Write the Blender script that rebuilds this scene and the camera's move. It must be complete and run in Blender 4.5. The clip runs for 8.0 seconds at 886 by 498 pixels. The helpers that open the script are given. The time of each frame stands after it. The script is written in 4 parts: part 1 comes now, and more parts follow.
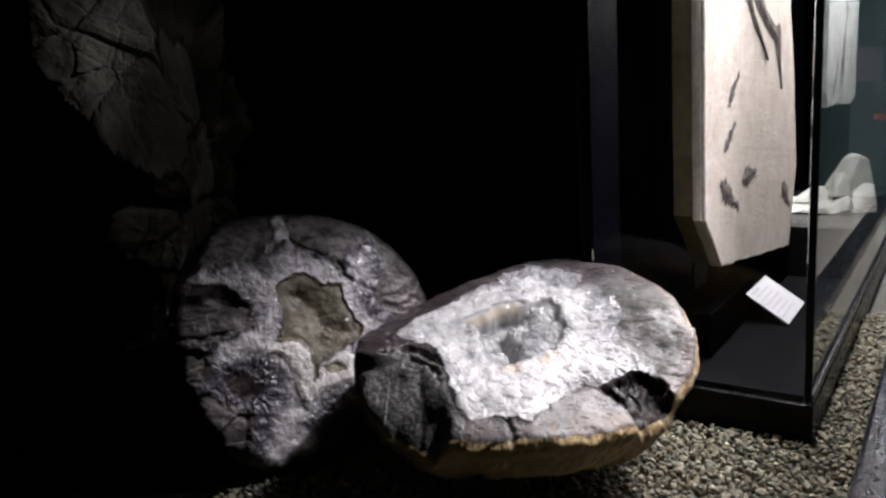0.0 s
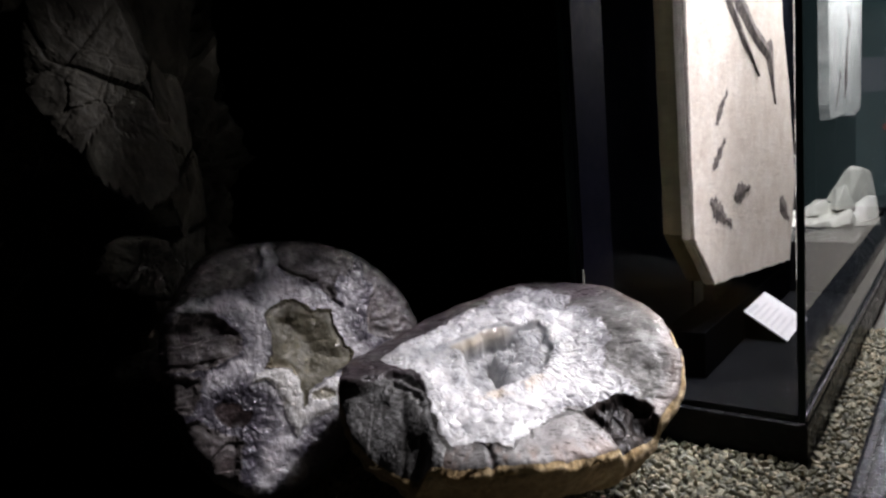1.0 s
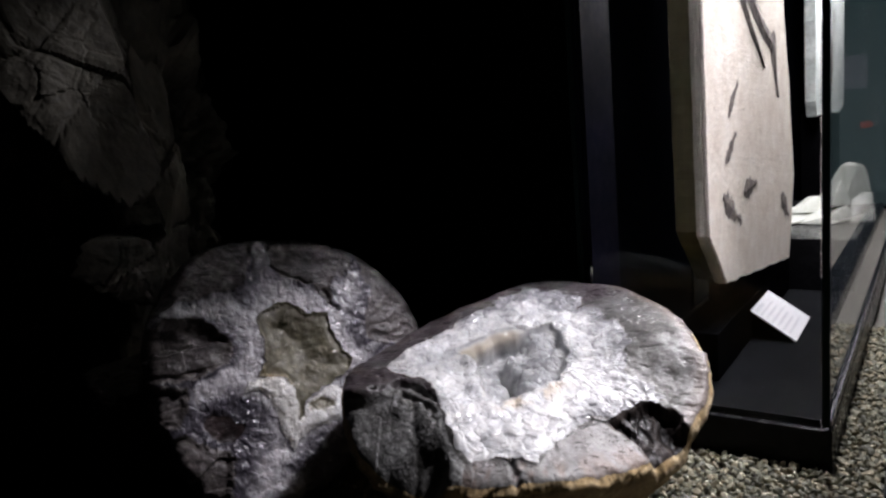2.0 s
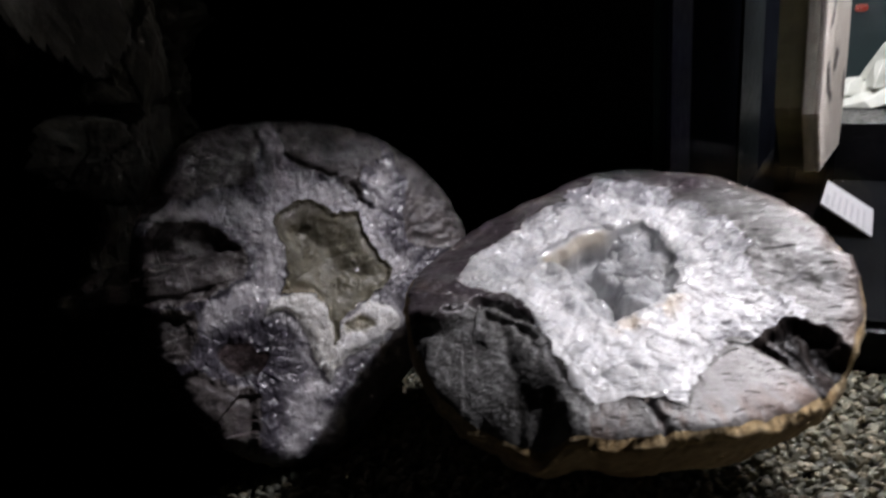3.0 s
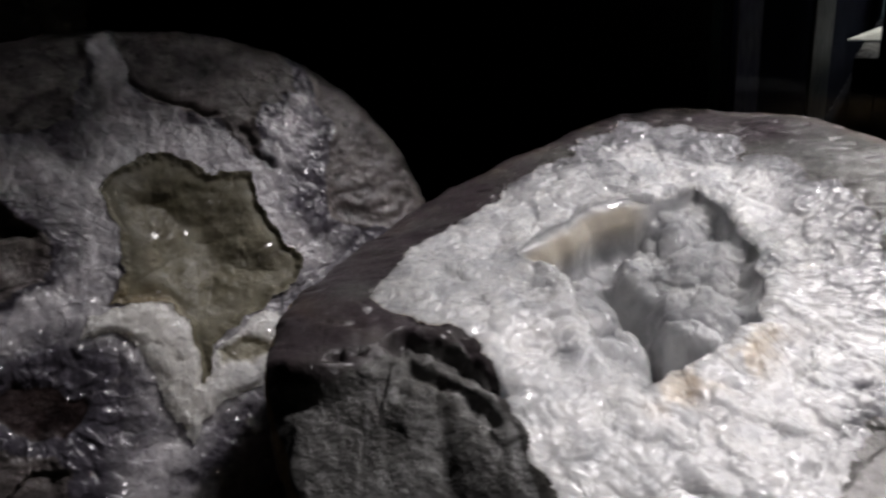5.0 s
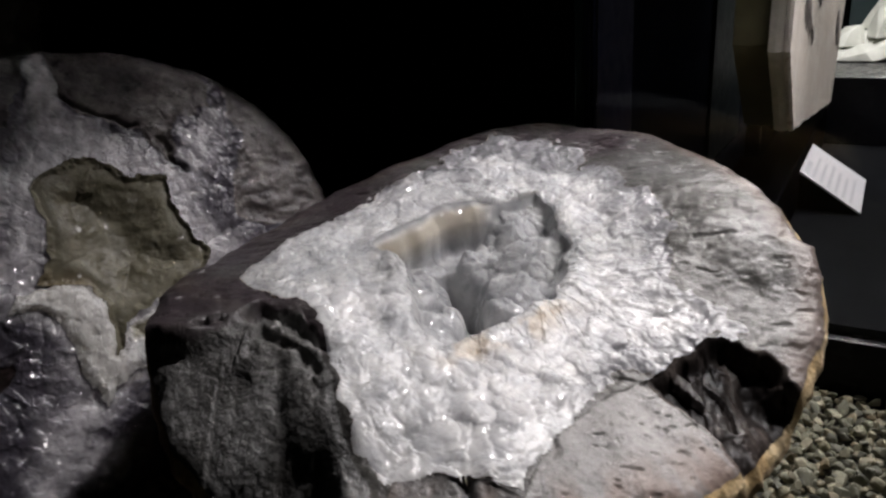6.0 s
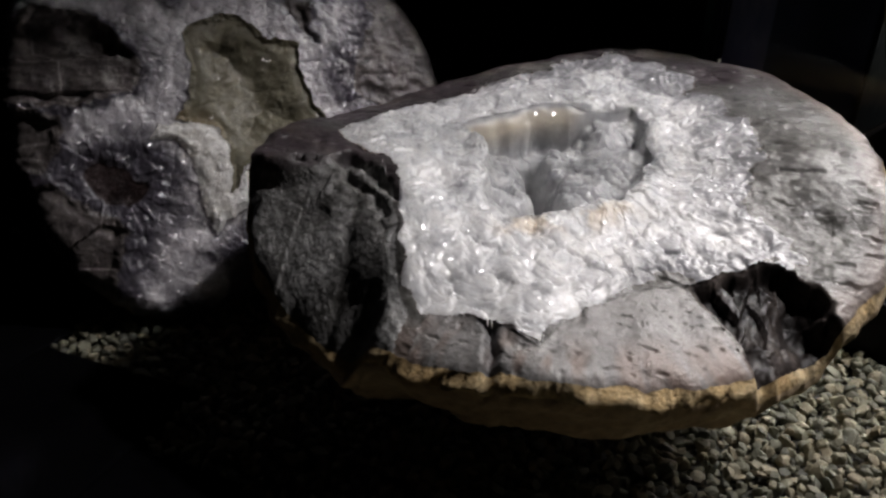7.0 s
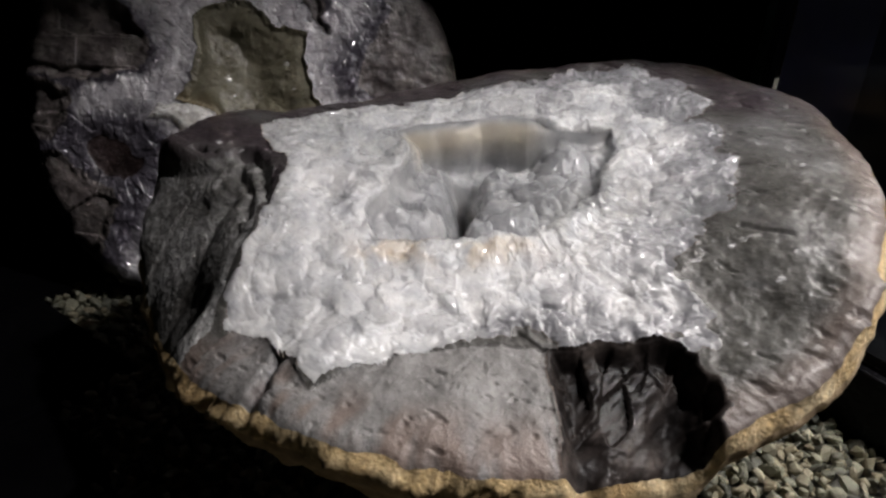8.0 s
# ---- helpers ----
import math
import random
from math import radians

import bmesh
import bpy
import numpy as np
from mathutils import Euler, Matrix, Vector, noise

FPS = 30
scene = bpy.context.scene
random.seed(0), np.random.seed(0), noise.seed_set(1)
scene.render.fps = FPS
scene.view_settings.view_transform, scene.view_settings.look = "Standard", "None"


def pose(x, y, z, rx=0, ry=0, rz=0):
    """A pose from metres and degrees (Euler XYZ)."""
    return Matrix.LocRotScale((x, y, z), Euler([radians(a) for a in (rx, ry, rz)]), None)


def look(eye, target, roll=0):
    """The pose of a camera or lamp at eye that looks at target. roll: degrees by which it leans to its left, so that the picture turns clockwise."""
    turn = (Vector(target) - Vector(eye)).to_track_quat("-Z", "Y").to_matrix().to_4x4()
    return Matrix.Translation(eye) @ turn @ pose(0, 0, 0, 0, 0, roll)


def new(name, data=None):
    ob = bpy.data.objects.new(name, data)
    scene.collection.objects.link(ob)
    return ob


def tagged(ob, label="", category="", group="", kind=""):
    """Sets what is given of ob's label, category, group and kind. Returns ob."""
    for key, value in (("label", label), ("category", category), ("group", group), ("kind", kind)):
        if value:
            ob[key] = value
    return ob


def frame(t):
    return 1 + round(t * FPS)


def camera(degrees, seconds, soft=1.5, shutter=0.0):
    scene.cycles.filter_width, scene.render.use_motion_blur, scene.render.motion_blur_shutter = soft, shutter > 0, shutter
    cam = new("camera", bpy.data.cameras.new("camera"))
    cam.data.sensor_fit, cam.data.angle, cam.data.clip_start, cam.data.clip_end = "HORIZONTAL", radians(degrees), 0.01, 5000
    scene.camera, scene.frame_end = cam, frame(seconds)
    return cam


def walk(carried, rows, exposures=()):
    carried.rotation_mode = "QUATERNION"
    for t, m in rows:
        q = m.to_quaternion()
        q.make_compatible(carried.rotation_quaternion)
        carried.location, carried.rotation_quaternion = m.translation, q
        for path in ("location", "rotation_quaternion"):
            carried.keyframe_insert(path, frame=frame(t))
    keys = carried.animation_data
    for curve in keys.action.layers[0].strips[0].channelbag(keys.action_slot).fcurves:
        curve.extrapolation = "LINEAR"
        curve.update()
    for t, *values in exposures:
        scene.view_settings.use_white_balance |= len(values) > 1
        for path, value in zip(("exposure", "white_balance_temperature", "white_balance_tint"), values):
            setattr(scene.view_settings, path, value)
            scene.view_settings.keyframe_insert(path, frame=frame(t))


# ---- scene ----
cam = camera(64.4, 8.0, soft=2.4, shutter=0.3)
PATH = [
    (0, (0.142, -0.791, 0.432), (-0.266, 1.136, 0.085), -3.5),
    (0.5, (0.176, -0.79, 0.444), (-0.255, 1.136, 0.12), -4.6),
    (1, (0.18, -0.784, 0.438), (-0.269, 1.143, 0.144), -4.8),
    (2.5, (0.067, -0.674, 0.423), (-0.238, 1.277, 0.105), -4.5),
    (3, (-0.015, -0.583, 0.398), (-0.277, 1.309, -0.195), -4.8),
    (3.5, (-0.083, -0.481, 0.385), (-0.427, 1.353, -0.335), -3.8),
    (4, (-0.085, -0.359, 0.371), (-0.522, 1.417, -0.44), -3.8),
    (4.5, (-0.072, -0.323, 0.35), (-0.462, 1.48, -0.423), -4.6),
    (5, (0.008, -0.321, 0.331), (-0.323, 1.522, -0.372), -5.3),
    (5.2, (0.024, -0.329, 0.344), (-0.249, 1.506, -0.404), -4.8),
    (6.3, (0.104, -0.417, 0.345), (-0.184, 1.442, -0.333), -3.8),
    (6.5, (0.094, -0.43, 0.339), (-0.257, 1.382, -0.43), -2.4),
    (7, (0.133, -0.427, 0.317), (-0.467, 1.292, -0.51), 2.4),
    (7.5, (0.216, -0.345, 0.313), (-0.702, 1.217, -0.533), 6.4),
    (8, (0.264, -0.305, 0.32), (-0.793, 1.159, -0.539), 3.4),
]
walk(cam, [(t, look(eye, target, roll)) for t, eye, target, roll in PATH], [(0, 0.14, 6350, 12), (2.5, 0.0, 6200, 12), (4.2, -0.42, 6450, 10), (6.5, -0.42, 6550, 9), (8, -0.48, 6600, 8)])

# ---- exposure, world and lamps ----

world = bpy.data.worlds.new("dim_gallery")
world.use_nodes = True
world.node_tree.nodes["Background"].inputs[0].default_value = (0.55, 0.6, 0.7, 1)
world.node_tree.nodes["Background"].inputs[1].default_value = 0.004
scene.world = world


def spot(name, eye, target, watts, angle, blend, radius, colour):
    lamp = bpy.data.lights.new(name, "SPOT")
    lamp.energy, lamp.spot_size, lamp.spot_blend, lamp.shadow_soft_size, lamp.color = watts, radians(angle), blend, radius, colour
    ob = new(name, lamp)
    ob.matrix_world = look(eye, target)
    return ob


def area(name, eye, target, watts, size_x, size_y, colour):
    lamp = bpy.data.lights.new(name, "AREA")
    lamp.shape, lamp.size, lamp.size_y, lamp.energy, lamp.color = "RECTANGLE", size_x, size_y, watts, colour
    ob = new(name, lamp)
    ob.matrix_world = look(eye, target)
    return ob


# the ceiling spotlight of the display, over the geodes and to their right
spot("display_spotlight", (0.94, 0.32, 1.62), (-0.125, 0.05, 0.215), 86, 44, 0.75, 0.04, (1.0, 0.95, 0.985))

# the glass case: its corner on the gravel, its long way and its short way
CASE = Vector((0.416, 0.146, 0.0))
LONG = Vector((0.41, 0.912, 0.0)).normalized()
SHORT = Vector((-LONG.y, LONG.x, 0.0))
CASE_LONG, CASE_SHORT, CASE_FLOOR, CASE_TOP = 2.7, 0.312, 0.054, 1.05


def in_case(a, b, z):
    return CASE + LONG * a + SHORT * b + Vector((0, 0, z))


for a in (0.55, 1.9):
    area("case_lamp", in_case(a, 0.06, 1.02), in_case(a, 0.12, 0.3), 15, 0.9, 0.10, (1.0, 0.945, 0.95))

# ---- numpy noise and outlines ----


def smooth(x):
    x = np.clip(x, 0, 1)
    return x * x * (3 - 2 * x)


def hashed(i, j, k):
    h = (i.astype(np.int64) * 374761393 + j.astype(np.int64) * 668265263 + k * 2147483647) & 0xFFFFFFFF
    h = ((h ^ (h >> 13)) * 1274126177) & 0xFFFFFFFF
    return ((h ^ (h >> 16)) & 0xFFFFFF) / float(0xFFFFFF)


def value_noise(x, y, seed=0):
    i, j = np.floor(x), np.floor(y)
    f, g = smooth(x - i), smooth(y - j)
    a, b = hashed(i, j, seed), hashed(i + 1, j, seed)
    c, d = hashed(i, j + 1, seed), hashed(i + 1, j + 1, seed)
    return (a * (1 - f) + b * f) * (1 - g) + (c * (1 - f) + d * f) * g - 0.5


def fractal(x, y, octaves=4, seed=0):
    return sum(value_noise(x * 2**o + 17.3 * o, y * 2**o - 9.1 * o, seed + o) / 2**o for o in range(octaves))


def cells(x, y, seed=0):
    """Nearest cell: distance, second distance, offset from the cell's middle, and three random numbers of the cell."""
    i0, j0 = np.floor(x), np.floor(y)
    best, second = np.full(x.shape, 9.0), np.full(x.shape, 9.0)
    dx, dy, ci, cj = (np.zeros(x.shape) for _ in range(4))
    for a in (-1, 0, 1):
        for b in (-1, 0, 1):
            i, j = i0 + a, j0 + b
            ox, oy = x - i - hashed(i, j, seed), y - j - hashed(i, j, seed + 1)
            d = np.hypot(ox, oy)
            near = d < best
            second = np.where(near, best, np.minimum(second, d))
            best = np.where(near, d, best)
            dx, dy = np.where(near, ox, dx), np.where(near, oy, dy)
            ci, cj = np.where(near, i, ci), np.where(near, j, cj)
    return best, second, dx, dy, hashed(ci, cj, seed + 2), hashed(ci, cj, seed + 3), hashed(ci, cj, seed + 4)


def facets(x, y, tilt, step, seed=0):
    """Crystal points: each cell is a little plane with a tilt of its own."""
    _, _, dx, dy, r, s, t = cells(x, y, seed)
    return step * (t - 0.5) + tilt * ((r - 0.5) * dx + (s - 0.5) * dy)


def points(x, y, steep, tilt, seed=0):
    """Crystal tips: low six-sided pyramids, turned and leaning at random."""
    _, _, dx, dy, r, s, t = cells(x, y, seed)
    a = t * np.pi
    px, py = dx * np.cos(a) + dy * np.sin(a), dy * np.cos(a) - dx * np.sin(a)
    six = np.maximum(np.abs(px), np.maximum(np.abs(0.5 * px + 0.87 * py), np.abs(0.5 * px - 0.87 * py)))
    return steep * (0.55 - six) + tilt * ((r - 0.5) * dx + (s - 0.5) * dy)


def inside(x, y, poly):
    """Signed distance to a closed outline, positive inside."""
    pts = np.array(poly, float)
    dist, odd = np.full(x.shape, 1e9), np.zeros(x.shape, bool)
    for (ax, ay), (bx, by) in zip(pts, np.roll(pts, -1, 0)):
        ex, ey = bx - ax, by - ay
        s = np.clip(((x - ax) * ex + (y - ay) * ey) / (ex * ex + ey * ey), 0, 1)
        dist = np.minimum(dist, np.hypot(x - ax - s * ex, y - ay - s * ey))
        odd ^= ((ay > y) != (by > y)) & (x < ex * (y - ay) / (ey if ey else 1e-9) + ax)
    return np.where(odd, dist, -dist)


def along(x, y, line):
    """Distance to an open line of a few points."""
    dist = np.full(x.shape, 1e9)
    for (ax, ay), (bx, by) in zip(line, line[1:]):
        ex, ey = bx - ax, by - ay
        s = np.clip(((x - ax) * ex + (y - ay) * ey) / (ex * ex + ey * ey), 0, 1)
        dist = np.minimum(dist, np.hypot(x - ax - s * ex, y - ay - s * ey))
    return dist


def swell(x, y, humps, width):
    """A soft surface through a few heights."""
    num, den = np.zeros(x.shape), np.full(x.shape, 0.15)
    for hx, hy, hz in humps:
        g = np.exp(-((x - hx) ** 2 + (y - hy) ** 2) / (2 * width * width))
        num, den = num + g * hz, den + g
    return num / den


# ---- materials ----


def material(name, colours, scale, rough, bump=0.0, bump_scale=200.0, metal=0.0, coat=0.0, subsurface=0.0, fine=None,
             per_piece="", spread=0.25, stretch=(1, 1, 1), bump_kind="NOISE", specular=0.5, mask=None, detail=6.0, flecks=None, warm=None, glint=None):
    """A mottled surface: two or three colours by large noise, grain by fine noise, and relief."""
    mat = bpy.data.materials.new(name)
    mat.use_nodes = True
    tree = mat.node_tree
    shader = tree.nodes["Principled BSDF"]

    def node(kind, **values):
        n = tree.nodes.new(kind)
        for key, value in values.items():
            n.inputs[key.replace("_", " ")].default_value = value
        return n

    def link(a, b):
        tree.links.new(a, b)

    where = node("ShaderNodeTexCoord")
    scaled = node("ShaderNodeMapping", Scale=stretch)
    link(where.outputs["Object"], scaled.inputs[0])
    big = node("ShaderNodeTexNoise", Scale=scale, Detail=detail, Roughness=0.6)
    link(scaled.outputs[0], big.inputs["Vector"])
    ramp = tree.nodes.new("ShaderNodeValToRGB")
    ramp.color_ramp.elements[0].position, ramp.color_ramp.elements[1].position = 0.34, 0.66
    ramp.color_ramp.elements[0].color = (*colours[0], 1)
    ramp.color_ramp.elements[1].color = (*colours[-1], 1)
    if len(colours) > 2:
        ramp.color_ramp.elements.new(0.5).color = (*colours[1], 1)
    link(big.outputs[0], ramp.inputs[0])
    colour = ramp.outputs[0]
    grain = node("ShaderNodeTexNoise", Scale=fine or scale * 9, Detail=4.0, Roughness=0.7)
    link(scaled.outputs[0], grain.inputs["Vector"])
    level = node("ShaderNodeMapRange", From_Min=0.3, From_Max=0.7, To_Min=1 - spread, To_Max=1 + spread)
    link(grain.outputs[0], level.inputs[0])
    mixed = tree.nodes.new("ShaderNodeMix")
    mixed.data_type, mixed.blend_type = "RGBA", "MULTIPLY"
    mixed.inputs[0].default_value = 1.0
    link(colour, mixed.inputs[6])
    link(level.outputs[0], mixed.inputs[7])
    colour = mixed.outputs[2]
    if per_piece:
        if per_piece == "object":
            own = tree.nodes.new("ShaderNodeObjectInfo").outputs["Random"]
        else:
            own = tree.nodes.new("ShaderNodeNewGeometry").outputs["Random Per Island"]
        tones = tree.nodes.new("ShaderNodeValToRGB")
        tones.color_ramp.elements[0].color, tones.color_ramp.elements[1].color = (0.42, 0.44, 0.42, 1), (1.25, 1.2, 1.05, 1)
        tones.color_ramp.elements.new(0.55).color = (0.85, 0.86, 0.74, 1)
        tones.color_ramp.elements.new(0.8).color = (1.0, 0.88, 0.7, 1)
        link(own, tones.inputs[0])
        again = tree.nodes.new("ShaderNodeMix")
        again.data_type, again.blend_type = "RGBA", "MULTIPLY"
        again.inputs[0].default_value = 1.0
        link(colour, again.inputs[6])
        link(tones.outputs[0], again.inputs[7])
        colour = again.outputs[2]
    if flecks:
        # small separate spots and pits of another colour
        size, cut, spot_colour, amount = flecks
        spots = node("ShaderNodeTexNoise", Scale=size, Detail=3.0, Roughness=0.55)
        link(scaled.outputs[0], spots.inputs["Vector"])
        chosen = node("ShaderNodeMapRange", From_Min=cut, From_Max=cut + 0.05, To_Min=0.0, To_Max=amount)
        link(spots.outputs[0], chosen.inputs[0])
        dotted = tree.nodes.new("ShaderNodeMix")
        dotted.data_type = "RGBA"
        dotted.inputs[7].default_value = (*spot_colour, 1)
        link(chosen.outputs[0], dotted.inputs[0])
        link(colour, dotted.inputs[6])
        colour = dotted.outputs[2]
    if mask:
        # a second stone that grows in where the mesh's own share of it is high
        share = tree.nodes.new("ShaderNodeAttribute")
        share.attribute_name = "share"
        other = tree.nodes.new("ShaderNodeMix")
        other.data_type = "RGBA"
        other.inputs[7].default_value = (*mask, 1)
        link(share.outputs["Fac"], other.inputs[0])
        link(colour, other.inputs[6])
        colour = other.outputs[2]
    if warm:
        # a third tone, by another share of the mesh
        share = tree.nodes.new("ShaderNodeAttribute")
        share.attribute_name = "tone"
        toned = tree.nodes.new("ShaderNodeMix")
        toned.data_type = "RGBA"
        toned.inputs[7].default_value = (*warm, 1)
        link(share.outputs["Fac"], toned.inputs[0])
        link(colour, toned.inputs[6])
        colour = toned.outputs[2]
    link(colour, shader.inputs["Base Color"])
    shader.inputs["Roughness"].default_value = rough
    shader.inputs["Metallic"].default_value = metal
    shader.inputs["Coat Weight"].default_value = coat
    shader.inputs["Coat Roughness"].default_value = 0.08
    shader.inputs["Specular IOR Level"].default_value = specular
    if subsurface:
        shader.inputs["Subsurface Weight"].default_value = subsurface
        shader.inputs["Subsurface Radius"].default_value = (0.019, 0.019, 0.0195)
        shader.inputs["Subsurface Scale"].default_value = 1.0
    uneven = node("ShaderNodeMapRange", From_Min=0.3, From_Max=0.7, To_Min=max(0.05, rough - 0.12), To_Max=min(1.0, rough + 0.12))
    link(grain.outputs[0], uneven.inputs[0])
    link(uneven.outputs[0], shader.inputs["Roughness"])
    if bump:
        if bump_kind == "CRYSTAL":
            relief = node("ShaderNodeTexVoronoi", Scale=bump_scale)
            height = relief.outputs["Distance"]
        else:
            relief = node("ShaderNodeTexNoise", Scale=bump_scale, Detail=5.0, Roughness=0.65)
            height = relief.outputs[0]
        link(scaled.outputs[0], relief.inputs["Vector"])
        lift = node("ShaderNodeBump", Strength=bump, Distance=0.002)
        link(height, lift.inputs["Height"])
        link(lift.outputs[0], shader.inputs["Normal"])
    if glint:
        # tiny polished crystal faces, each leaning its own way, in the clear coat alone
        size, lean, gloss = glint
        grains = node("ShaderNodeTexVoronoi", Scale=size)
        link(where.outputs["Object"], grains.inputs["Vector"])
        centred = tree.nodes.new("ShaderNodeVectorMath")
        centred.operation = "SUBTRACT"
        centred.inputs[1].default_value = (0.5, 0.5, 0.5)
        link(grains.outputs["Color"], centred.inputs[0])
        leaning = tree.nodes.new("ShaderNodeVectorMath")
        leaning.operation = "SCALE"
        leaning.inputs["Scale"].default_value = lean
        link(centred.outputs[0], leaning.inputs[0])
        added = tree.nodes.new("ShaderNodeVectorMath")
        link(tree.nodes.new("ShaderNodeNewGeometry").outputs["Normal"], added.inputs[0])
        link(leaning.outputs[0], added.inputs[1])
        unit = tree.nodes.new("ShaderNodeVectorMath")
        unit.operation = "NORMALIZE"
        link(added.outputs[0], unit.inputs[0])
        link(unit.outputs[0], shader.inputs["Coat Normal"])
        shader.inputs["Coat Roughness"].default_value = gloss
    return mat


def glass_material(name, tint, rough=0.0):
    mat = bpy.data.materials.new(name)
    mat.use_nodes = True
    s = mat.node_tree.nodes["Principled BSDF"]
    s.inputs["Base Color"].default_value = (*tint, 1)
    s.inputs["Roughness"].default_value = rough
    s.inputs["Transmission Weight"].default_value = 1.0
    s.inputs["IOR"].default_value = 1.16
    return mat


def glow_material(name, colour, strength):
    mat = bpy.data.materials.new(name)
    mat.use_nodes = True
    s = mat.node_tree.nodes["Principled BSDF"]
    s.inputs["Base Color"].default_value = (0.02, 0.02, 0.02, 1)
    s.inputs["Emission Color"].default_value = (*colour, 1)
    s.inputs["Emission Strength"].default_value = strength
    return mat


WHITE_QUARTZ = material("white_quartz", [(0.68, 0.69, 0.70), (0.85, 0.85, 0.845), (0.94, 0.93, 0.91)], 55, 0.34, 0.10, 300, coat=1.0, subsurface=1.0,
                        spread=0.06, fine=190, mask=(0.31, 0.31, 0.32), warm=(0.80, 0.69, 0.55), detail=3.0, glint=(380, 1.1, 0.13))
LILAC_QUARTZ = material("lilac_quartz", [(0.45, 0.435, 0.46), (0.60, 0.58, 0.595), (0.76, 0.74, 0.75)], 70, 0.36, 0.14, 300, coat=1.0, subsurface=0.9,
                        spread=0.12, fine=190, detail=3.0, mask=(0.09, 0.082, 0.10), glint=(330, 1.1, 0.15))
MILKY_QUARTZ = material("milky_quartz", [(0.84, 0.82, 0.79), (0.94, 0.92, 0.90)], 60, 0.4, 0.1, 300, coat=0.8, subsurface=0.9, spread=0.08, glint=(400, 1.2, 0.15), warm=(0.30, 0.275, 0.19))
GREY_DRUSE = material("grey_druse", [(0.38, 0.385, 0.395), (0.48, 0.485, 0.49), (0.60, 0.60, 0.595)], 45, 0.38, 0.08, 260, coat=0.8, subsurface=1.0, spread=0.06, detail=3.0,
                      mask=(0.66, 0.60, 0.49), glint=(190, 1.0, 0.12), specular=0.3)
OLIVE_DRUSE = material("olive_druse", [(0.115, 0.105, 0.07), (0.165, 0.152, 0.104), (0.225, 0.21, 0.15)], 45, 0.5, 0.15, 260, spread=0.14, coat=0.3, subsurface=0.5, glint=(200, 2.4, 0.14), detail=3.0,
                       warm=(0.34, 0.22, 0.08))
GREY_AGATE = material("grey_agate", [(0.052, 0.050, 0.043), (0.10, 0.097, 0.089), (0.172, 0.17, 0.166)], 15, 0.36, 0.45, 190, spread=0.28, fine=210, stretch=(1, 1.3, 1), specular=0.4, coat=0.2, glint=(260, 1.2, 0.2), mask=(0.155, 0.12, 0.102),
                      flecks=(60, 0.66, (0.045, 0.045, 0.045), 0.6), warm=(0.062, 0.05, 0.054))
PINK_AGATE = material("pinkish_agate", [(0.155, 0.149, 0.142), (0.225, 0.217, 0.208), (0.29, 0.28, 0.268)], 30, 0.42, 0.5, 240, spread=0.28, fine=220, mask=(0.20, 0.145, 0.118), flecks=(120, 0.67, (0.06, 0.052, 0.05), 0.7),
                      warm=(0.045, 0.046, 0.055))
DARK_AGATE = material("dark_agate", [(0.05, 0.042, 0.041), (0.105, 0.091, 0.087), (0.17, 0.15, 0.141)], 34, 0.42, 0.5, 190, spread=0.35, fine=160, flecks=(90, 0.60, (0.02, 0.016, 0.016), 0.7), subsurface=0.0)
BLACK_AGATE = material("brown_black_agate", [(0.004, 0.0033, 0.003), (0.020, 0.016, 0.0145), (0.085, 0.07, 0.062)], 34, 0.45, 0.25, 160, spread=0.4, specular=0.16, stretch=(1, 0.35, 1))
PIT_AGATE = material("brown_pit", [(0.010, 0.006, 0.006), (0.026, 0.017, 0.016), (0.06, 0.045, 0.045)], 60, 0.5, 0.4, 200, spread=0.4, specular=0.2)
BROKEN_STONE = material("broken_stone", [(0.065, 0.062, 0.056), (0.145, 0.142, 0.135), (0.33, 0.326, 0.316)], 22, 0.42, 1.0, 200, spread=0.45, fine=170, flecks=(95, 0.60, (0.40, 0.395, 0.385), 0.55), mask=(0.42, 0.42, 0.41))
TAN_RIND = material("tan_rind", [(0.36, 0.235, 0.10), (0.55, 0.40, 0.20), (0.70, 0.56, 0.34)], 30, 0.85, 0.9, 330, spread=0.3)
BROWN_RIND = material("brown_rind", [(0.27, 0.185, 0.10), (0.41, 0.295, 0.17), (0.52, 0.40, 0.25)], 16, 0.85, 0.8, 150, spread=0.25)
PEBBLE = material("pebble", [(0.155, 0.152, 0.122), (0.245, 0.236, 0.188)], 120, 0.7, 0.3, 900, spread=0.2, per_piece="island")
PEBBLE_SINGLE = material("pebble_single", [(0.155, 0.152, 0.122), (0.245, 0.236, 0.188)], 120, 0.7, 0.3, 900, spread=0.2, per_piece="object")
GRIT = material("grit", [(0.05, 0.05, 0.042), (0.12, 0.115, 0.095)], 260, 0.9, 0.8, 500, spread=0.4)
PALE_ROCK = material("pale_rock", [(0.036, 0.032, 0.022), (0.066, 0.060, 0.045), (0.10, 0.093, 0.072)], 8, 0.75, 1.0, 32, spread=0.3, fine=70, flecks=(26, 0.57, (0.035, 0.03, 0.022), 0.7))
CAVE_ROCK = material("cave_rock", [(0.036, 0.032, 0.021), (0.075, 0.068, 0.048), (0.13, 0.118, 0.086)], 9, 0.75, 0.8, 60, spread=0.3, fine=90)
BLACK_WALL = material("black_wall", [(0.012, 0.012, 0.012), (0.018, 0.018, 0.019)], 3, 0.8, 0.2, 90, spread=0.1)
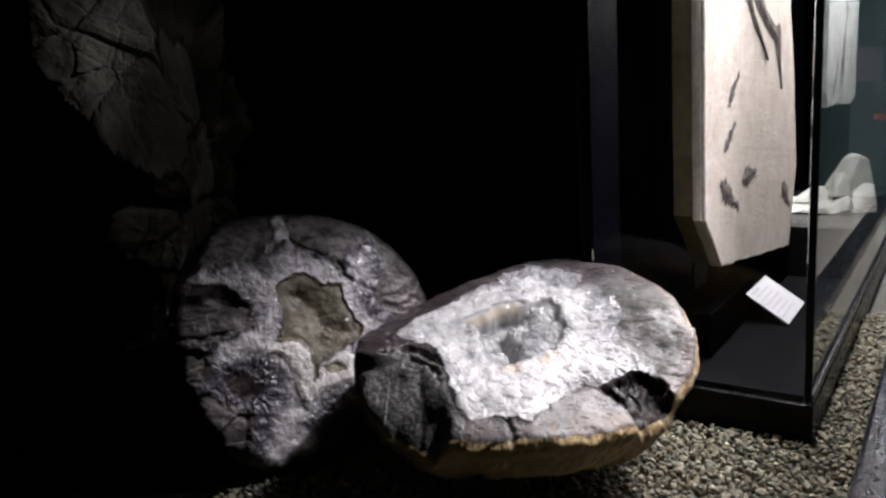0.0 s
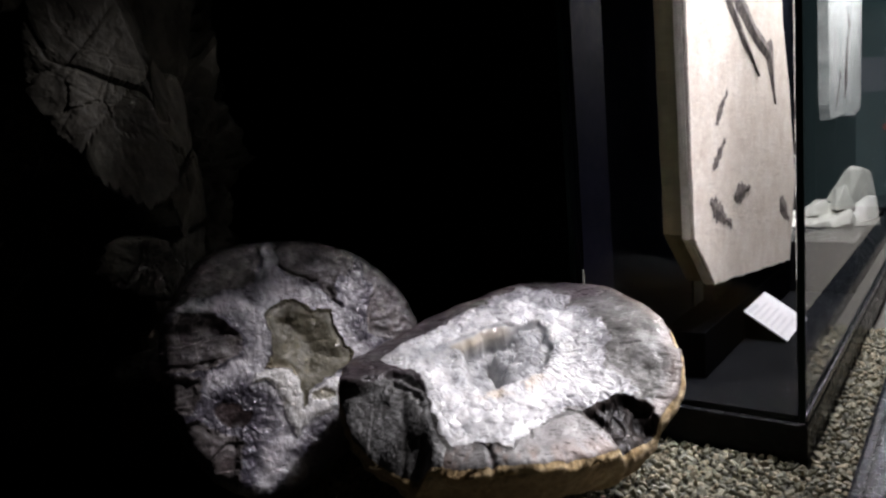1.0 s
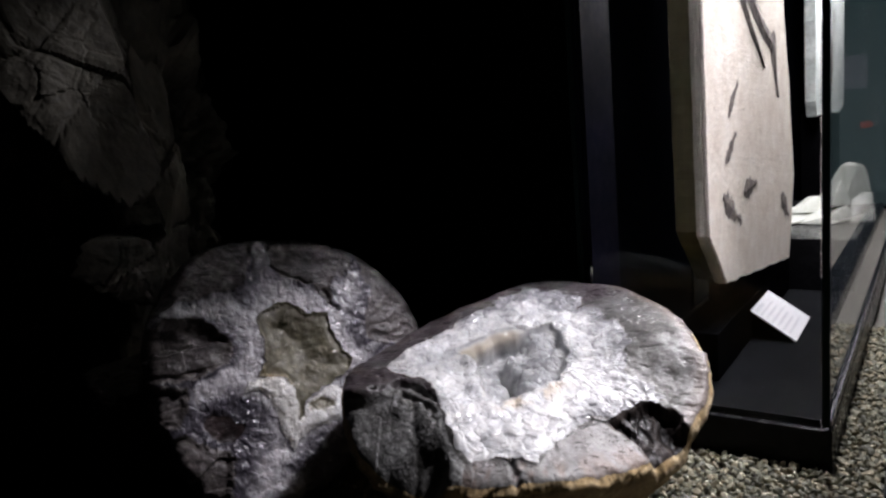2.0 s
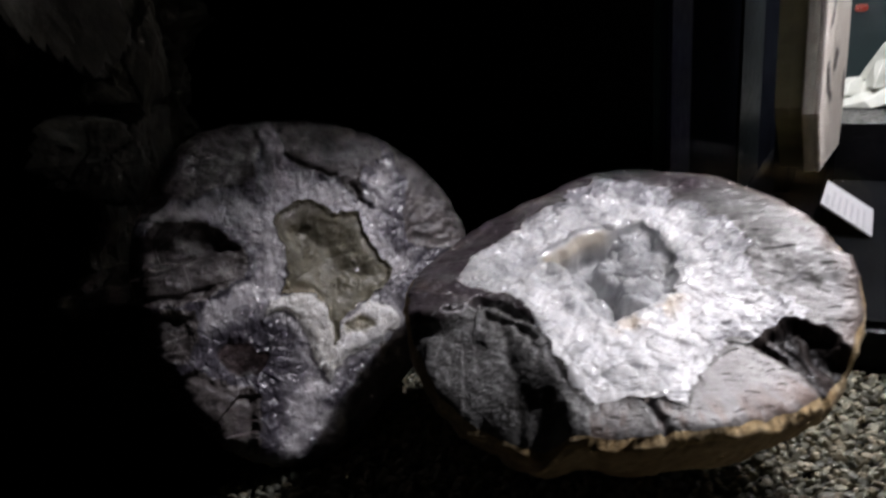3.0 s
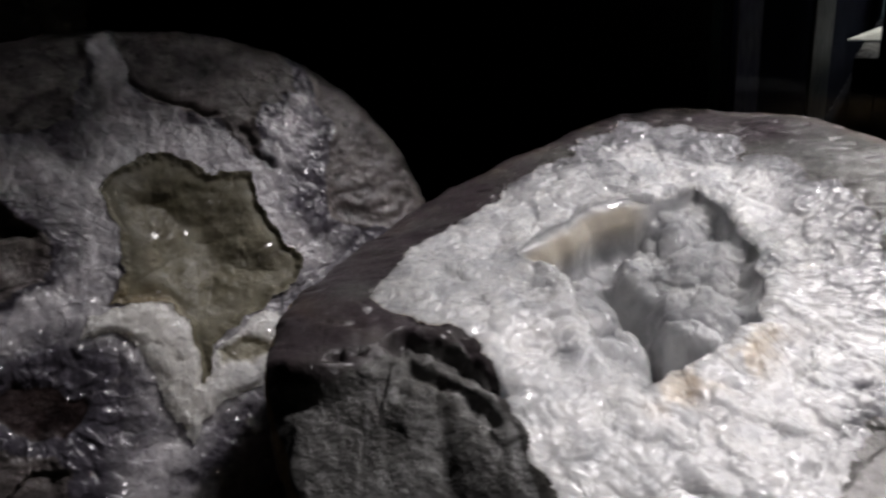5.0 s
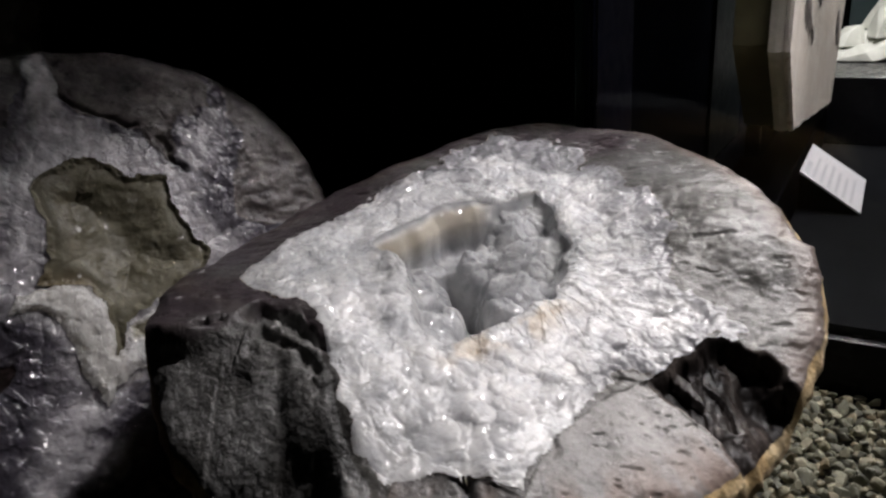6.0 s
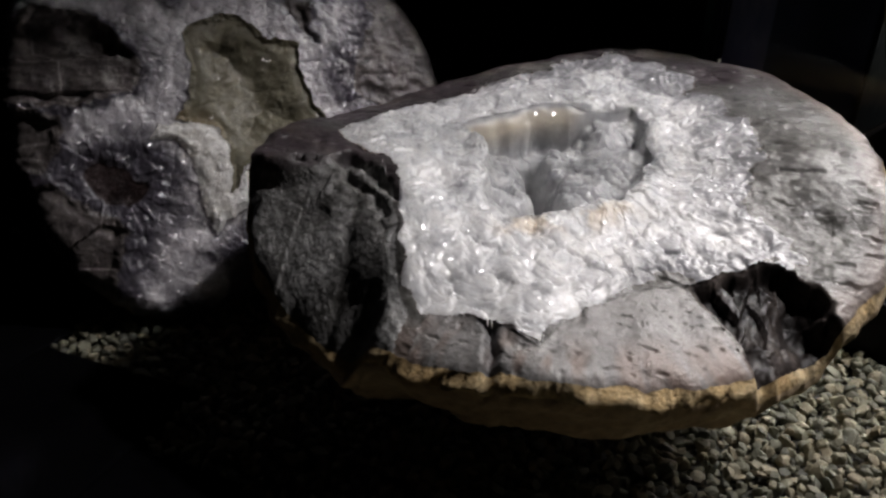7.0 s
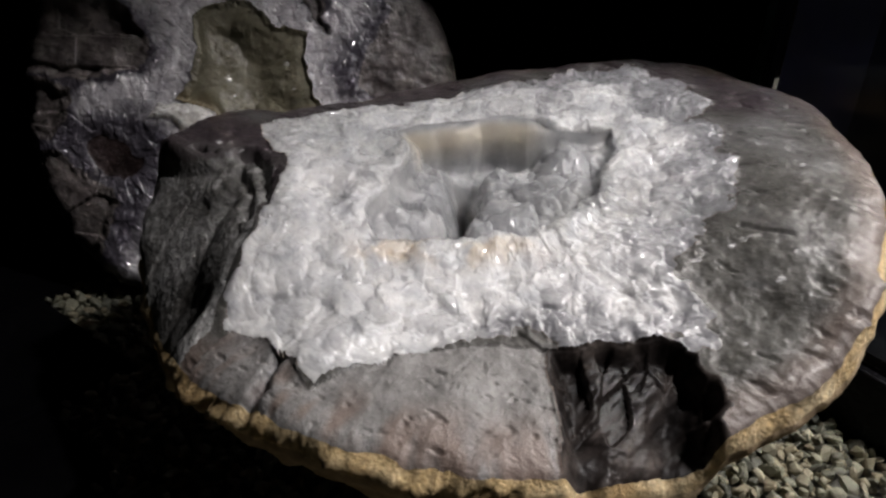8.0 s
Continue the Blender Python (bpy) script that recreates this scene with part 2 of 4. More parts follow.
BLACK_GLOSS = material("black_lacquer", [(0.003, 0.003, 0.0035), (0.006, 0.006, 0.007)], 6, 0.25, spread=0.1, specular=0.08)
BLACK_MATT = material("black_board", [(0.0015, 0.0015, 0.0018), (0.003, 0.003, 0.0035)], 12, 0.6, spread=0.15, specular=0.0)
NAVY_BOARD = material("navy_board", [(0.006, 0.007, 0.010), (0.009, 0.0105, 0.015)], 9, 0.55, spread=0.1, specular=0.0)
LIMESTONE = material("cream_limestone", [(0.60, 0.535, 0.455), (0.665, 0.605, 0.525), (0.72, 0.67, 0.60)], 24, 0.8, 1.0, 95, spread=0.13, fine=120, flecks=(130, 0.615, (0.36, 0.28, 0.21), 0.7))
LIME_EDGE = material("limestone_edge", [(0.42, 0.40, 0.32), (0.60, 0.57, 0.50)], 18, 0.8, 0.6, 120, spread=0.15)
OLIVE_BACK = material("plaster_back", [(0.10, 0.09, 0.045), (0.15, 0.135, 0.07)], 14, 0.8, 0.4, 120, spread=0.15)
PALE_STONE = material("pale_stone", [(0.36, 0.40, 0.38), (0.60, 0.63, 0.60)], 9, 0.7, 0.5, 80, spread=0.25)
FLOOR_BOARD = material("floor_board", [(0.0045, 0.0048, 0.0054), (0.008, 0.0084, 0.0092)], 9, 0.6, spread=0.12, specular=0.0)
NAVY_REFLECTION = material("navy_reflection", [(0.008, 0.008, 0.022), (0.015, 0.0155, 0.036)], 7, 0.55, spread=0.1, specular=0.05)
TEAL_REFLECTION = material("grey_green_reflection", [(0.010, 0.014, 0.015), (0.018, 0.024, 0.025)], 7, 0.55, spread=0.1, specular=0.05)
RAIL_GLOSS = material("rail_lacquer", [(0.003, 0.0033, 0.005), (0.007, 0.0075, 0.0105)], 14, 0.22, spread=0.2, specular=0.12)
FOSSIL = material("fossil_brown", [(0.05, 0.04, 0.036), (0.11, 0.09, 0.08), (0.26, 0.22, 0.19)], 70, 0.75, 0.8, 260, spread=0.4)
WHITE_CRYSTAL = material("white_crystal", [(0.50, 0.52, 0.46), (0.68, 0.69, 0.63)], 30, 0.35, 0.3, 160, subsurface=0.2, spread=0.12)
PAPER = material("paper", [(0.42, 0.42, 0.44), (0.46, 0.46, 0.47)], 20, 0.6, 0.05, 400, spread=0.03)
INK = material("grey_ink", [(0.31, 0.31, 0.33), (0.37, 0.37, 0.39)], 50, 0.7, spread=0.1)
CARPET = material("dark_carpet", [(0.02, 0.02, 0.022), (0.035, 0.033, 0.033)], 30, 0.95, 0.5, 500, spread=0.3)
GLASS = glass_material("clear_glass", (0.955, 0.97, 0.97))
GLASS_EDGE = material("glass_edge", [(0.006, 0.012, 0.011), (0.012, 0.022, 0.02)], 10, 0.6, spread=0.1, specular=0.05)
METAL = material("dark_steel", [(0.03, 0.03, 0.034), (0.055, 0.055, 0.06)], 30, 0.22, 0.05, 400, metal=1.0, spread=0.1)

# ---- mesh helpers ----


def mesh_of(name, verts, faces, mat, flat=False):
    data = bpy.data.meshes.new(name)
    data.from_pydata(verts, [], faces)
    data.materials.append(mat)
    data.polygons.foreach_set("use_smooth", [not flat] * len(data.polygons))
    data.update()
    return data


def thing(name, label, category, group="", kind="", at=None):
    ob = new(name)
    if at is not None:
        ob.matrix_basis = at
    return tagged(ob, label, category, group, kind)


def part(name, data, parent, label=""):
    ob = new(name, data)
    ob.parent = parent
    if label:
        ob["label"] = label
    return ob


def hull(points):
    bm = bmesh.new()
    for p in points:
        bm.verts.new(p)
    out = bmesh.ops.convex_hull(bm, input=bm.verts)
    bmesh.ops.delete(bm, geom=list({v for v in out["geom_interior"] if isinstance(v, bmesh.types.BMVert)}), context="VERTS")
    return bm


def bm_data(name, bm, mat, flat=True):
    data = bpy.data.meshes.new(name)
    bm.normal_update()
    bm.to_mesh(data)
    bm.free()
    data.materials.append(mat)
    data.polygons.foreach_set("use_smooth", [not flat] * len(data.polygons))
    return data


def box_data(name, corners, mat, bevel=0.0):
    """A block through eight corners: four below, four above, in the same order."""
    bm = bmesh.new()
    v = [bm.verts.new(c) for c in corners]
    for f in ((3, 2, 1, 0), (4, 5, 6, 7), (0, 1, 5, 4), (1, 2, 6, 5), (2, 3, 7, 6), (3, 0, 4, 7)):
        bm.faces.new([v[i] for i in f])
    if bevel:
        bmesh.ops.bevel(bm, geom=list(bm.edges), offset=bevel, segments=2, affect="EDGES", profile=0.6)
    bmesh.ops.recalc_face_normals(bm, faces=bm.faces)
    return bm_data(name, bm, mat)


def case_box(name, a0, a1, b0, b1, z0, z1, mat, bevel=0.0):
    ring = [(a0, b0), (a1, b0), (a1, b1), (a0, b1)]
    return box_data(name, [in_case(a, b, z) for z in (z0, z1) for a, b in ring], mat, bevel)


def room_box(name, x0, x1, y0, y1, z0, z1, mat, bevel=0.0):
    ring = [(x0, y0), (x1, y0), (x1, y1), (x0, y1)]
    return box_data(name, [(x, y, z) for z in (z0, z1) for x, y in ring], mat, bevel)


# ---- the room ----
for name, box, mat, label in (
    ("floor", (-2.4, 3.6, -2.4, 3.8, -0.85, -0.75), CARPET, "dark grey carpet floor of the gallery"),
    ("ceiling", (-2.4, 3.6, -2.4, 3.8, 2.5, 2.6), BLACK_WALL, "black painted gallery ceiling"),
    ("wall_north", (-2.4, 3.6, 3.6, 3.8, -0.75, 2.5), BLACK_WALL, "black painted gallery wall"),
    ("wall_south", (-2.4, 3.6, -2.4, -2.2, -0.75, 2.5), BLACK_WALL, "black painted gallery wall"),
    ("wall_west", (-2.4, -2.2, -2.2, 3.6, -0.75, 2.5), BLACK_WALL, "black painted gallery wall"),
    ("wall_east", (3.4, 3.6, -2.2, 3.6, -0.75, 2.5), BLACK_WALL, "black painted gallery wall"),
):
    tagged(new(name, room_box(name, *box, mat)), label, name.split("_")[0], kind="structure")
tagged(new("display_platform", room_box("display_platform", -1.5, 1.6, -0.9, 3.2, -0.75, -0.05, BLACK_MATT, 0.004)),
       "black painted platform under the gravel bed", "platform", kind="structure")


def ground_height(x, y):
    """The gravel lies a little higher under the upright geode."""
    return 0.012 * np.exp(-((x + 0.25) ** 2 + (y - 0.02) ** 2) / 0.02) + 0.006 * fractal(x * 9, y * 9, 3, 5) - 0.004


def gravel_bed():
    nx, ny = 150, 150
    xs, ys = np.meshgrid(np.linspace(-1.45, 1.55, nx), np.linspace(-0.40, 3.1, ny))
    z = ground_height(xs, ys) - 0.010
    verts = np.stack([xs.ravel(), ys.ravel(), z.ravel()], 1)
    i = (np.arange(ny - 1)[:, None] * nx + np.arange(nx - 1)).ravel()
    faces = np.stack([i, i + 1, i + nx + 1, i + nx], 1)
    return tagged(new("gravel_bed", mesh_of("gravel_bed", verts.tolist(), faces.tolist(), GRIT)),
                  "bed of small grey-green and beige pebbles over dark grit", "gravel", kind="structure")


BED = gravel_bed()
# flat black boards added where the ground beside the gravel lies dark
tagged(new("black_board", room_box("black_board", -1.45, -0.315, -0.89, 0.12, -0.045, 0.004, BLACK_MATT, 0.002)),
       "matt black board added in place of dark ground by the gravel", "board", kind="structure")
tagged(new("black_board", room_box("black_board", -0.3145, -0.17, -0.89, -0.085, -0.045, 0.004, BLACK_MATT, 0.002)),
       "matt black board added in place of dark ground by the gravel", "board", kind="structure")
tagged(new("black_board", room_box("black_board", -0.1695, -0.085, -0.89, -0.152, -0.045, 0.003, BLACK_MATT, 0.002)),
       "matt black board added in place of dark ground by the gravel", "board", kind="structure")


# ---- the two geode halves ----


def radius_of(outline, centre, angles, seed):
    """How far the outline lies from the centre in each direction, rounded and a little ragged."""
    pts = np.array(outline, float) - centre
    a, r = np.unwrap(np.arctan2(pts[:, 1], pts[:, 0])), np.hypot(pts[:, 0], pts[:, 1])
    order = np.argsort(a % (2 * np.pi))
    a, r = (a % (2 * np.pi))[order], r[order]
    a, r = np.r_[a - 2 * np.pi, a, a + 2 * np.pi], np.r_[r, r, r]
    out = np.interp(angles, a, r)
    kernel = np.hanning(len(angles) // 40 * 2 + 1)
    kernel /= kernel.sum()
    half = len(kernel) // 2
    out = np.convolve(np.r_[out[-half:], out, out[:half]], kernel, "valid")
    ragged = fractal(np.cos(angles) * 9 + 20, np.sin(angles) * 9 + 20, 4, seed)
    chips = fractal(np.cos(angles) * 80 + 170, np.sin(angles) * 80 + 170, 3, seed + 5)
    return out + 0.5 * ragged + 0.08 * chips


def geode(name, label, at, outline, centre, shape, parts, depth, rings, spokes, seed, tan, band, lip=0.0):
    """Half a geode: a cut face of several stones in one relief, and a rounded rind under it. Centimetres in the face's own frame."""
    top = thing(name, label, "geode", kind="")
    top.matrix_basis = at
    angles = np.linspace(0, 2 * np.pi, spokes, endpoint=False)
    rim = radius_of(outline, centre, angles, seed)
    s = np.linspace(0, 1, rings + 1)[1:] ** 0.85
    x = np.r_[centre[0], (centre[0] + s[:, None] * rim * np.cos(angles)).ravel()]
    y = np.r_[centre[1], (centre[1] + s[:, None] * rim * np.sin(angles)).ravel()]
    edge = np.r_[100.0, ((1 - s[:, None]) * rim).ravel()]
    z, region, share, tone, x, y = shape(x, y, edge)
    verts = np.stack([x, y, z], 1) * 0.01
    k = np.arange(spokes)
    n = (k + 1) % spokes
    faces = [np.stack([np.zeros(spokes, int), 1 + k, 1 + n, 1 + n], 1)]
    for i in range(rings - 1):
        faces.append(np.stack([1 + i * spokes + k, 1 + (i + 1) * spokes + k, 1 + (i + 1) * spokes + n, 1 + i * spokes + n], 1))
    faces = np.concatenate(faces)
    owner = region[faces[:, 1]]
    for number, (piece, mat, flat, words) in enumerate(parts):
        mine = faces[owner == number]
        if not len(mine):
            continue
        used, index = np.unique(mine, return_inverse=True)
        index = index.reshape(mine.shape)
        polys = [list(dict.fromkeys(f)) for f in index.tolist()]
        data = mesh_of(piece, verts[used].tolist(), polys, mat, flat)
        data.attributes.new("share", "FLOAT", "POINT").data.foreach_set("value", share[used].astype(np.float32))
        data.attributes.new("tone", "FLOAT", "POINT").data.foreach_set("value", tone[used].astype(np.float32))
        part(piece, data, top, words)
    # rind: a rough tan band below the rim, then the rounded underside
    levels = 46
    t = np.linspace(0, 1, levels) ** 1.35
    ring0 = verts[-spokes:]
    rows = []
    lump_x, lump_y = np.cos(angles) * 4 + 31, np.sin(angles) * 4 + 31
    wide = np.hanning(spokes // 10)
    wide /= wide.sum()
    calm = np.convolve(np.r_[rim, rim, rim], wide, "same")[spokes:2 * spokes]
    rim_x, rim_y = centre[0] + rim * np.cos(angles), centre[1] + rim * np.sin(angles)
    front = smooth((-8.5 - rim_y) / 3) * smooth((rim_x + 7.5) / 3)
    for v in t:
        keep = 1 - smooth(np.array(v * 45))
        side = rim * keep + calm * (1 - keep)
        out = (1 - np.clip((v - 0.07) / 0.93, 0, 1) ** 1.8) ** 0.85 * (1 + 0.024 * np.sin(min(1, v / 0.16) * np.pi))
        # a crumbling lip that stands out just under the rim
        crumbs = 0.6 + 1.5 * fractal(np.cos(angles) * 26 + 60 + v * 40, np.sin(angles) * 26 + 60 - v * 30, 4, seed + 21)
        out = out + lip * front * np.exp(-((v - 0.032) / 0.02) ** 2) * np.clip(crumbs, 0, 2)
        down = depth * v
        wob = 1 + 0.07 * fractal(lump_x + v * 3, lump_y - v * 2, 4, seed + 9) * smooth(np.array(v * 2)) + 0.014 * fractal(lump_x * 6 + v * 16, lump_y * 6 - v * 9, 3, seed + 3) * smooth(np.array(v * 12))
        rx, ry = centre[0] + side * out * wob * np.cos(angles), centre[1] + side * out * wob * np.sin(angles)
        rz = ring0[:, 2] * 100 * (1 - v) - down * (1 + 0 * angles)
        rows.append(np.stack([rx, ry, rz], 1) * 0.01)
    rows[0] = ring0
    cut = max(2, int(levels * tan))
    for piece, lo, hi, mat, words in (("rind_band", 0, cut, *band), ("rind", cut, levels - 1, BROWN_RIND, "rounded brown outer rind")):
        v = np.concatenate(rows[lo:hi + 1])
        f = np.concatenate([np.stack([i * spokes + k, (i + 1) * spokes + k, (i + 1) * spokes + n, i * spokes + n], 1) for i in range(hi - lo)])[:, ::-1]
        part(piece, mesh_of(piece, v.tolist(), f.tolist(), mat), top, words)
    return top


def face_pose(middle, normal, lying):
    n = Vector(normal).normalized()
    u = (Vector((0, 1, 0)) if lying else Vector((0, 0, 1))).cross(n).normalized()
    v = n.cross(u)
    m = Matrix((u, v, n)).transposed().to_4x4()
    return Matrix.Translation(middle) @ m


LYING_OUTLINE = [(18.9, 4.7), (18.2, 9), (16.8, 14.8), (14.5, 18), (10.5, 23.5), (5.7, 26.4), (1, 26.5), (-3, 24.3), (-7, 20), (-11, 16.8),
                 (-15, 13.8), (-18, 8.5), (-19, 2), (-18.6, -5.8), (-16.5, -9.5), (-13.9, -11.9), (-10.9, -13.0), (-7.6, -14.2), (-4.8, -15.0),
                 (-2, -15.4), (0.4, -15.1), (3, -14.4), (6, -13.6), (8.3, -12.5), (11.2, -10), (13, -7.9), (15, -5.3), (16.8, -2.6), (18.2, 0.5)]
LYING_WHITE = [(-15.4, -0.6), (-14.6, 4.8), (-12.4, 9.2), (-9.6, 13.2), (-6.2, 17.4), (-3.4, 20.8), (-0.6, 23.0), (2.6, 21.8), (5.6, 19.2), (7.8, 16), (9.2, 12.4), (9.9, 8.4), (10.3, 5.5), (11.0, 3), (12.6, 1.4),
               (13.2, 0.2), (11.8, -1.2), (9.8, -2.8), (7.9, -4.6), (5.6, -6.1), (3.1, -9.4), (1.9, -12.8), (0.4, -12.2), (-3, -12.2), (-4.6, -13), (-6.2, -10.8), (-8.2, -6.4), (-10, -3.2), (-13, -2.2)]
LYING_HOLLOW = [(-7.9, 4.6), (-5, 8), (-2.2, 9.4), (0.1, 11.6), (2.1, 13), (3.8, 9.5), (4.0, 5), (3.1, 1.4), (1.0, -0.9), (-1.5, -2.5), (-2.7, -4.2), (-4.2, -3), (-5.8, 1.4)]
LYING_BROKEN = [(-22, -6.6), (-17.8, -5.6), (-14.8, -4.6), (-13.2, -3.1), (-10.5, -3.3), (-8.2, -6.3), (-6.3, -10.6), (-4.4, -13.2), (-4.6, -20), (-24, -20)]
LYING_NOTCH = [(7.9, -4.5), (9.9, -2.6), (11.8, -1.2), (13.6, -0.7), (15.2, -1.7), (15.7, -3.2), (17.4, -4.8), (18.6, -7), (15.6, -10.5), (13.4, -12.0)]
LYING_FRONT = [(-4.2, -12.6), (-1.5, -11.9), (1.7, -13.2), (2.8, -9.7), (5.8, -6.1), (7.9, -4.5), (11.6, -9.5), (12, -20), (-4.3, -20)]
LYING_HUMPS = [(-7.3, 1.5, 0.0), (3.1, 1.5, -0.6), (8.0, -4.7, -0.9), (2.0, -13.7, 1.2), (16.8, 13.8, 1.8), (4.8, -7.9, -0.2), (-6.6, 3.1, 1.0), (-12.3, -4.5, 3.0),
               (-1.4, 8.7, 0.5), (-19.1, 10.8, -1.7), (11.7, -8.3, -2.2), (-9.5, -4.1, 1.8), (-5.4, -15.4, -1.9)]


def lying_shape(x, y, edge):
    wx, wy = x + 0.9 * fractal(x * 0.5, y * 0.5, 4, 3), y + 0.9 * fractal(x * 0.5 + 40, y * 0.5, 4, 4)
    sx, sy = x + 0.9 * fractal(x * 0.45, y * 0.45, 2, 3), y + 0.9 * fractal(x * 0.45 + 40, y * 0.45, 2, 4)
    hollow = inside(sx, sy, LYING_HOLLOW)
    side = np.clip(smooth((x - 3) / 4) + smooth((y - 12) / 5), 0, 1)
    fringe = side * 2.4 * fractal(x * 0.45, y * 0.6, 4, 57)
    white = inside(wx, wy, LYING_WHITE) + fringe
    broken, notch, front = inside(x + 0.9 * fractal(x * 0.5, y * 0.5, 2, 8), y + 1.0 * fractal(x * 0.5 + 30, y * 0.5, 2, 7), LYING_BROKEN), inside(x + 0.5 * fractal(x * 0.8, y * 0.8, 3, 9), y + 1.1 * fractal(x * 0.6, y * 0.3, 3, 10) * smooth((y + 5) / 3), LYING_NOTCH), inside(x, y, LYING_FRONT)
    dx, dy = x - 0.0, y - 4.0
    r, th = np.hypot(dx, dy), np.arctan2(dy, dx)
    z = swell(x, y, LYING_HUMPS, 5.0) + 0.35 * fractal(x * 0.3, y * 0.3, 3, 6)
    # clumps of milky crystals, standing in rays round the hollow, more splintery on the agate's side
    kx, ky = x + 0.95 * fractal(x * 0.7, y * 0.7, 5, 15), y + 0.95 * fractal(x * 0.7, y * 0.7 + 9, 5, 16)
    arc, reach = th * 9 + 0.5 * fractal(x * 0.5, y * 0.5, 3, 12), r * 0.30 + 0.5 * fractal(x * 0.6, y * 0.6, 3, 13)
    clump, _, _, _, pale, _, _ = cells(kx * 0.55, ky * 0.55, 18)
    bead, _, _, _, pale_bead, _, _ = cells(kx * 1.25, ky * 1.25, 14)
    ribs = facets(arc * 0.8, reach, 0.62, 0.42, 11)
    chunks = 0.9 * facets(kx * 0.55, ky * 0.55, 0.66, 0.22, 18) + 0.26 * facets(kx * 1.25, ky * 1.25, 0.66, 0.14, 14)
    sugar, *_ = cells(kx * 2.3, ky * 2.3, 125)
    soft_lumps = 0.09 * np.sqrt(np.clip(1 - sugar * sugar, 0, 1)) + 0.26 * np.sqrt(np.clip(1 - clump * clump, 0, 1)) + 0.20 * np.sqrt(np.clip(1 - bead * bead, 0, 1)) + 0.4 * fractal(x * 0.32, y * 0.32, 3, 17)
    shards = 0.75 * facets(arc * 1.3, reach * 1.3, 0.62, 0.30, 120) + 0.5 * facets(kx * 1.2 + 0.4 * ky, ky * 2.0, 0.6, 0.34, 121)
    rays = soft_lumps - 0.42 + chunks * (1 - 0.45 * side) + 0.30 * ribs + side * 0.52 * shards
    fine = 0.28 * facets(x * 2.7, y * 2.7, 0.30, 0.05, 20)
    streaks = 0.16 * fractal(x * 0.5, y * 0.7, 4, 21) + 0.07 * facets(x * 0.6 + 0.2 * y, y * 0.9, 0.6, 0.5, 24) + 0.03 * facets(x * 1.6 - 0.5 * y, y * 2.0, 0.5, 0.4, 29) + 0.04 * fractal(x * 1.6, y * 2.0, 4, 25)
    streaks = streaks - 0.12 * smooth((fractal(x * 0.55 + 0.15 * y, y * 1.9, 3, 123) - 0.34) * 7)
    smooth_cut = 0.10 * fractal(x * 0.8, y * 0.8, 4, 26) - 0.07 * smooth((fractal(th * 13, r * 0.35, 4, 27) - 0.42) * 8) + 0.05 * fractal(th * 20, r * 0.8, 4, 30) - 0.10 * smooth((fractal(x * 2.6, y * 2.6, 2, 28) - 0.38) * 9)
    region = np.full(x.shape, 5)
    h = streaks.copy()
    soft = smooth((white + 1.0) / 2.2)
    h = h * (1 - soft) + (rays + fine) * soft
    region[white > 0] = 0
    only = (front > 0) & (white <= 0)
    cleft = along(x + 0.35 * fractal(x, y, 3, 58), y + 0.35 * fractal(x, y, 3, 59), [(-1.3, -11.5), (-0.6, -13.2), (0.0, -14.9)])
    seam = along(x + 0.4 * fractal(x * 0.8, y * 0.8, 3, 60), y, [(5.6, -9.5), (6.6, -12.6), (7.4, -14.4)])
    h[only] = (smooth_cut * (1 - soft) + (rays + fine) * soft - 0.06 - 0.5 * np.exp(-((cleft / 0.28) ** 2)) - 0.16 * smooth((-11.5 - y) / 2.0) * np.exp(-((seam / 0.2) ** 2)))[only]
    region[only] = 4
    # the rim of the hollow is crusted with rounder crystals
    lip = np.exp(-((hollow + 0.7) / 0.8) ** 2)
    b1, b2, *_ = cells(x * 0.75, y * 0.75, 31)
    h += lip * (0.40 * np.sqrt(np.clip(1 - b1 * b1, 0, 1)) - 0.12)
    # the hollow: a creamy rolled lip along its far side, two crowds of blunt grey crystals, and a dark gap between them
    back = smooth((-0.6 - x) / 2.2) * smooth((y - 2.6) / 2.2)
    inner = hollow > -1.0 * back
    small, *_ = cells(kx * 1.15, ky * 1.15, 35)
    knobs = 1.1 * points(kx * 0.38 + 0.2, ky * 0.38, 0.9, 0.9, 36) + 0.40 * points(kx * 0.62, ky * 0.62, 0.8, 0.9, 37) + 0.3 * fractal(x * 0.5, y * 0.5, 3, 34) + 0.10 * np.sqrt(np.clip(1 - small * small, 0, 1))
    gap = along(sx, sy, [(-3.4, 4.6), (-2.2, 2.8), (-1.4, 0.4)])
    crown = (knobs - 0.3) * smooth((hollow + 0.1) / 1.0)
    sunken = -2.5 * smooth((hollow + 0.1) / 1.3) - 1.4 * np.exp(-((gap / 0.9) ** 2)) * smooth(hollow / 0.8) + 0.5 * crown
    for cx, cy, rx, ry, tall in ((-5.1, -0.4, 2.5, 3.4, -0.15), (-3.9, -2.6, 1.9, 2.2, -0.3), (-5.7, 2.3, 2.3, 3.0, -0.5), (-0.6, 6.6, 2.0, 2.8, -0.6), (1.7, 2.6, 2.6, 3.6, -0.2), (1.9, 6.6, 2.9, 4.0, 0.0), (1.0, 9.4, 2.4, 3.0, -0.1), (2.2, 10.6, 2.6, 3.0, -0.1)):
        away = ((sx - cx) / rx) ** 2 + ((sy - cy) / ry) ** 2
        sunken = np.maximum(sunken, tall - 0.75 * smooth((hollow + 0.2) / 1.0) - 0.5 * away - 1.6 * np.clip(away - 0.55, 0, 3) ** 2 + crown)
    sunken = sunken - 1.5 * np.exp(-((gap / 0.75) ** 2)) * smooth(hollow / 0.8)
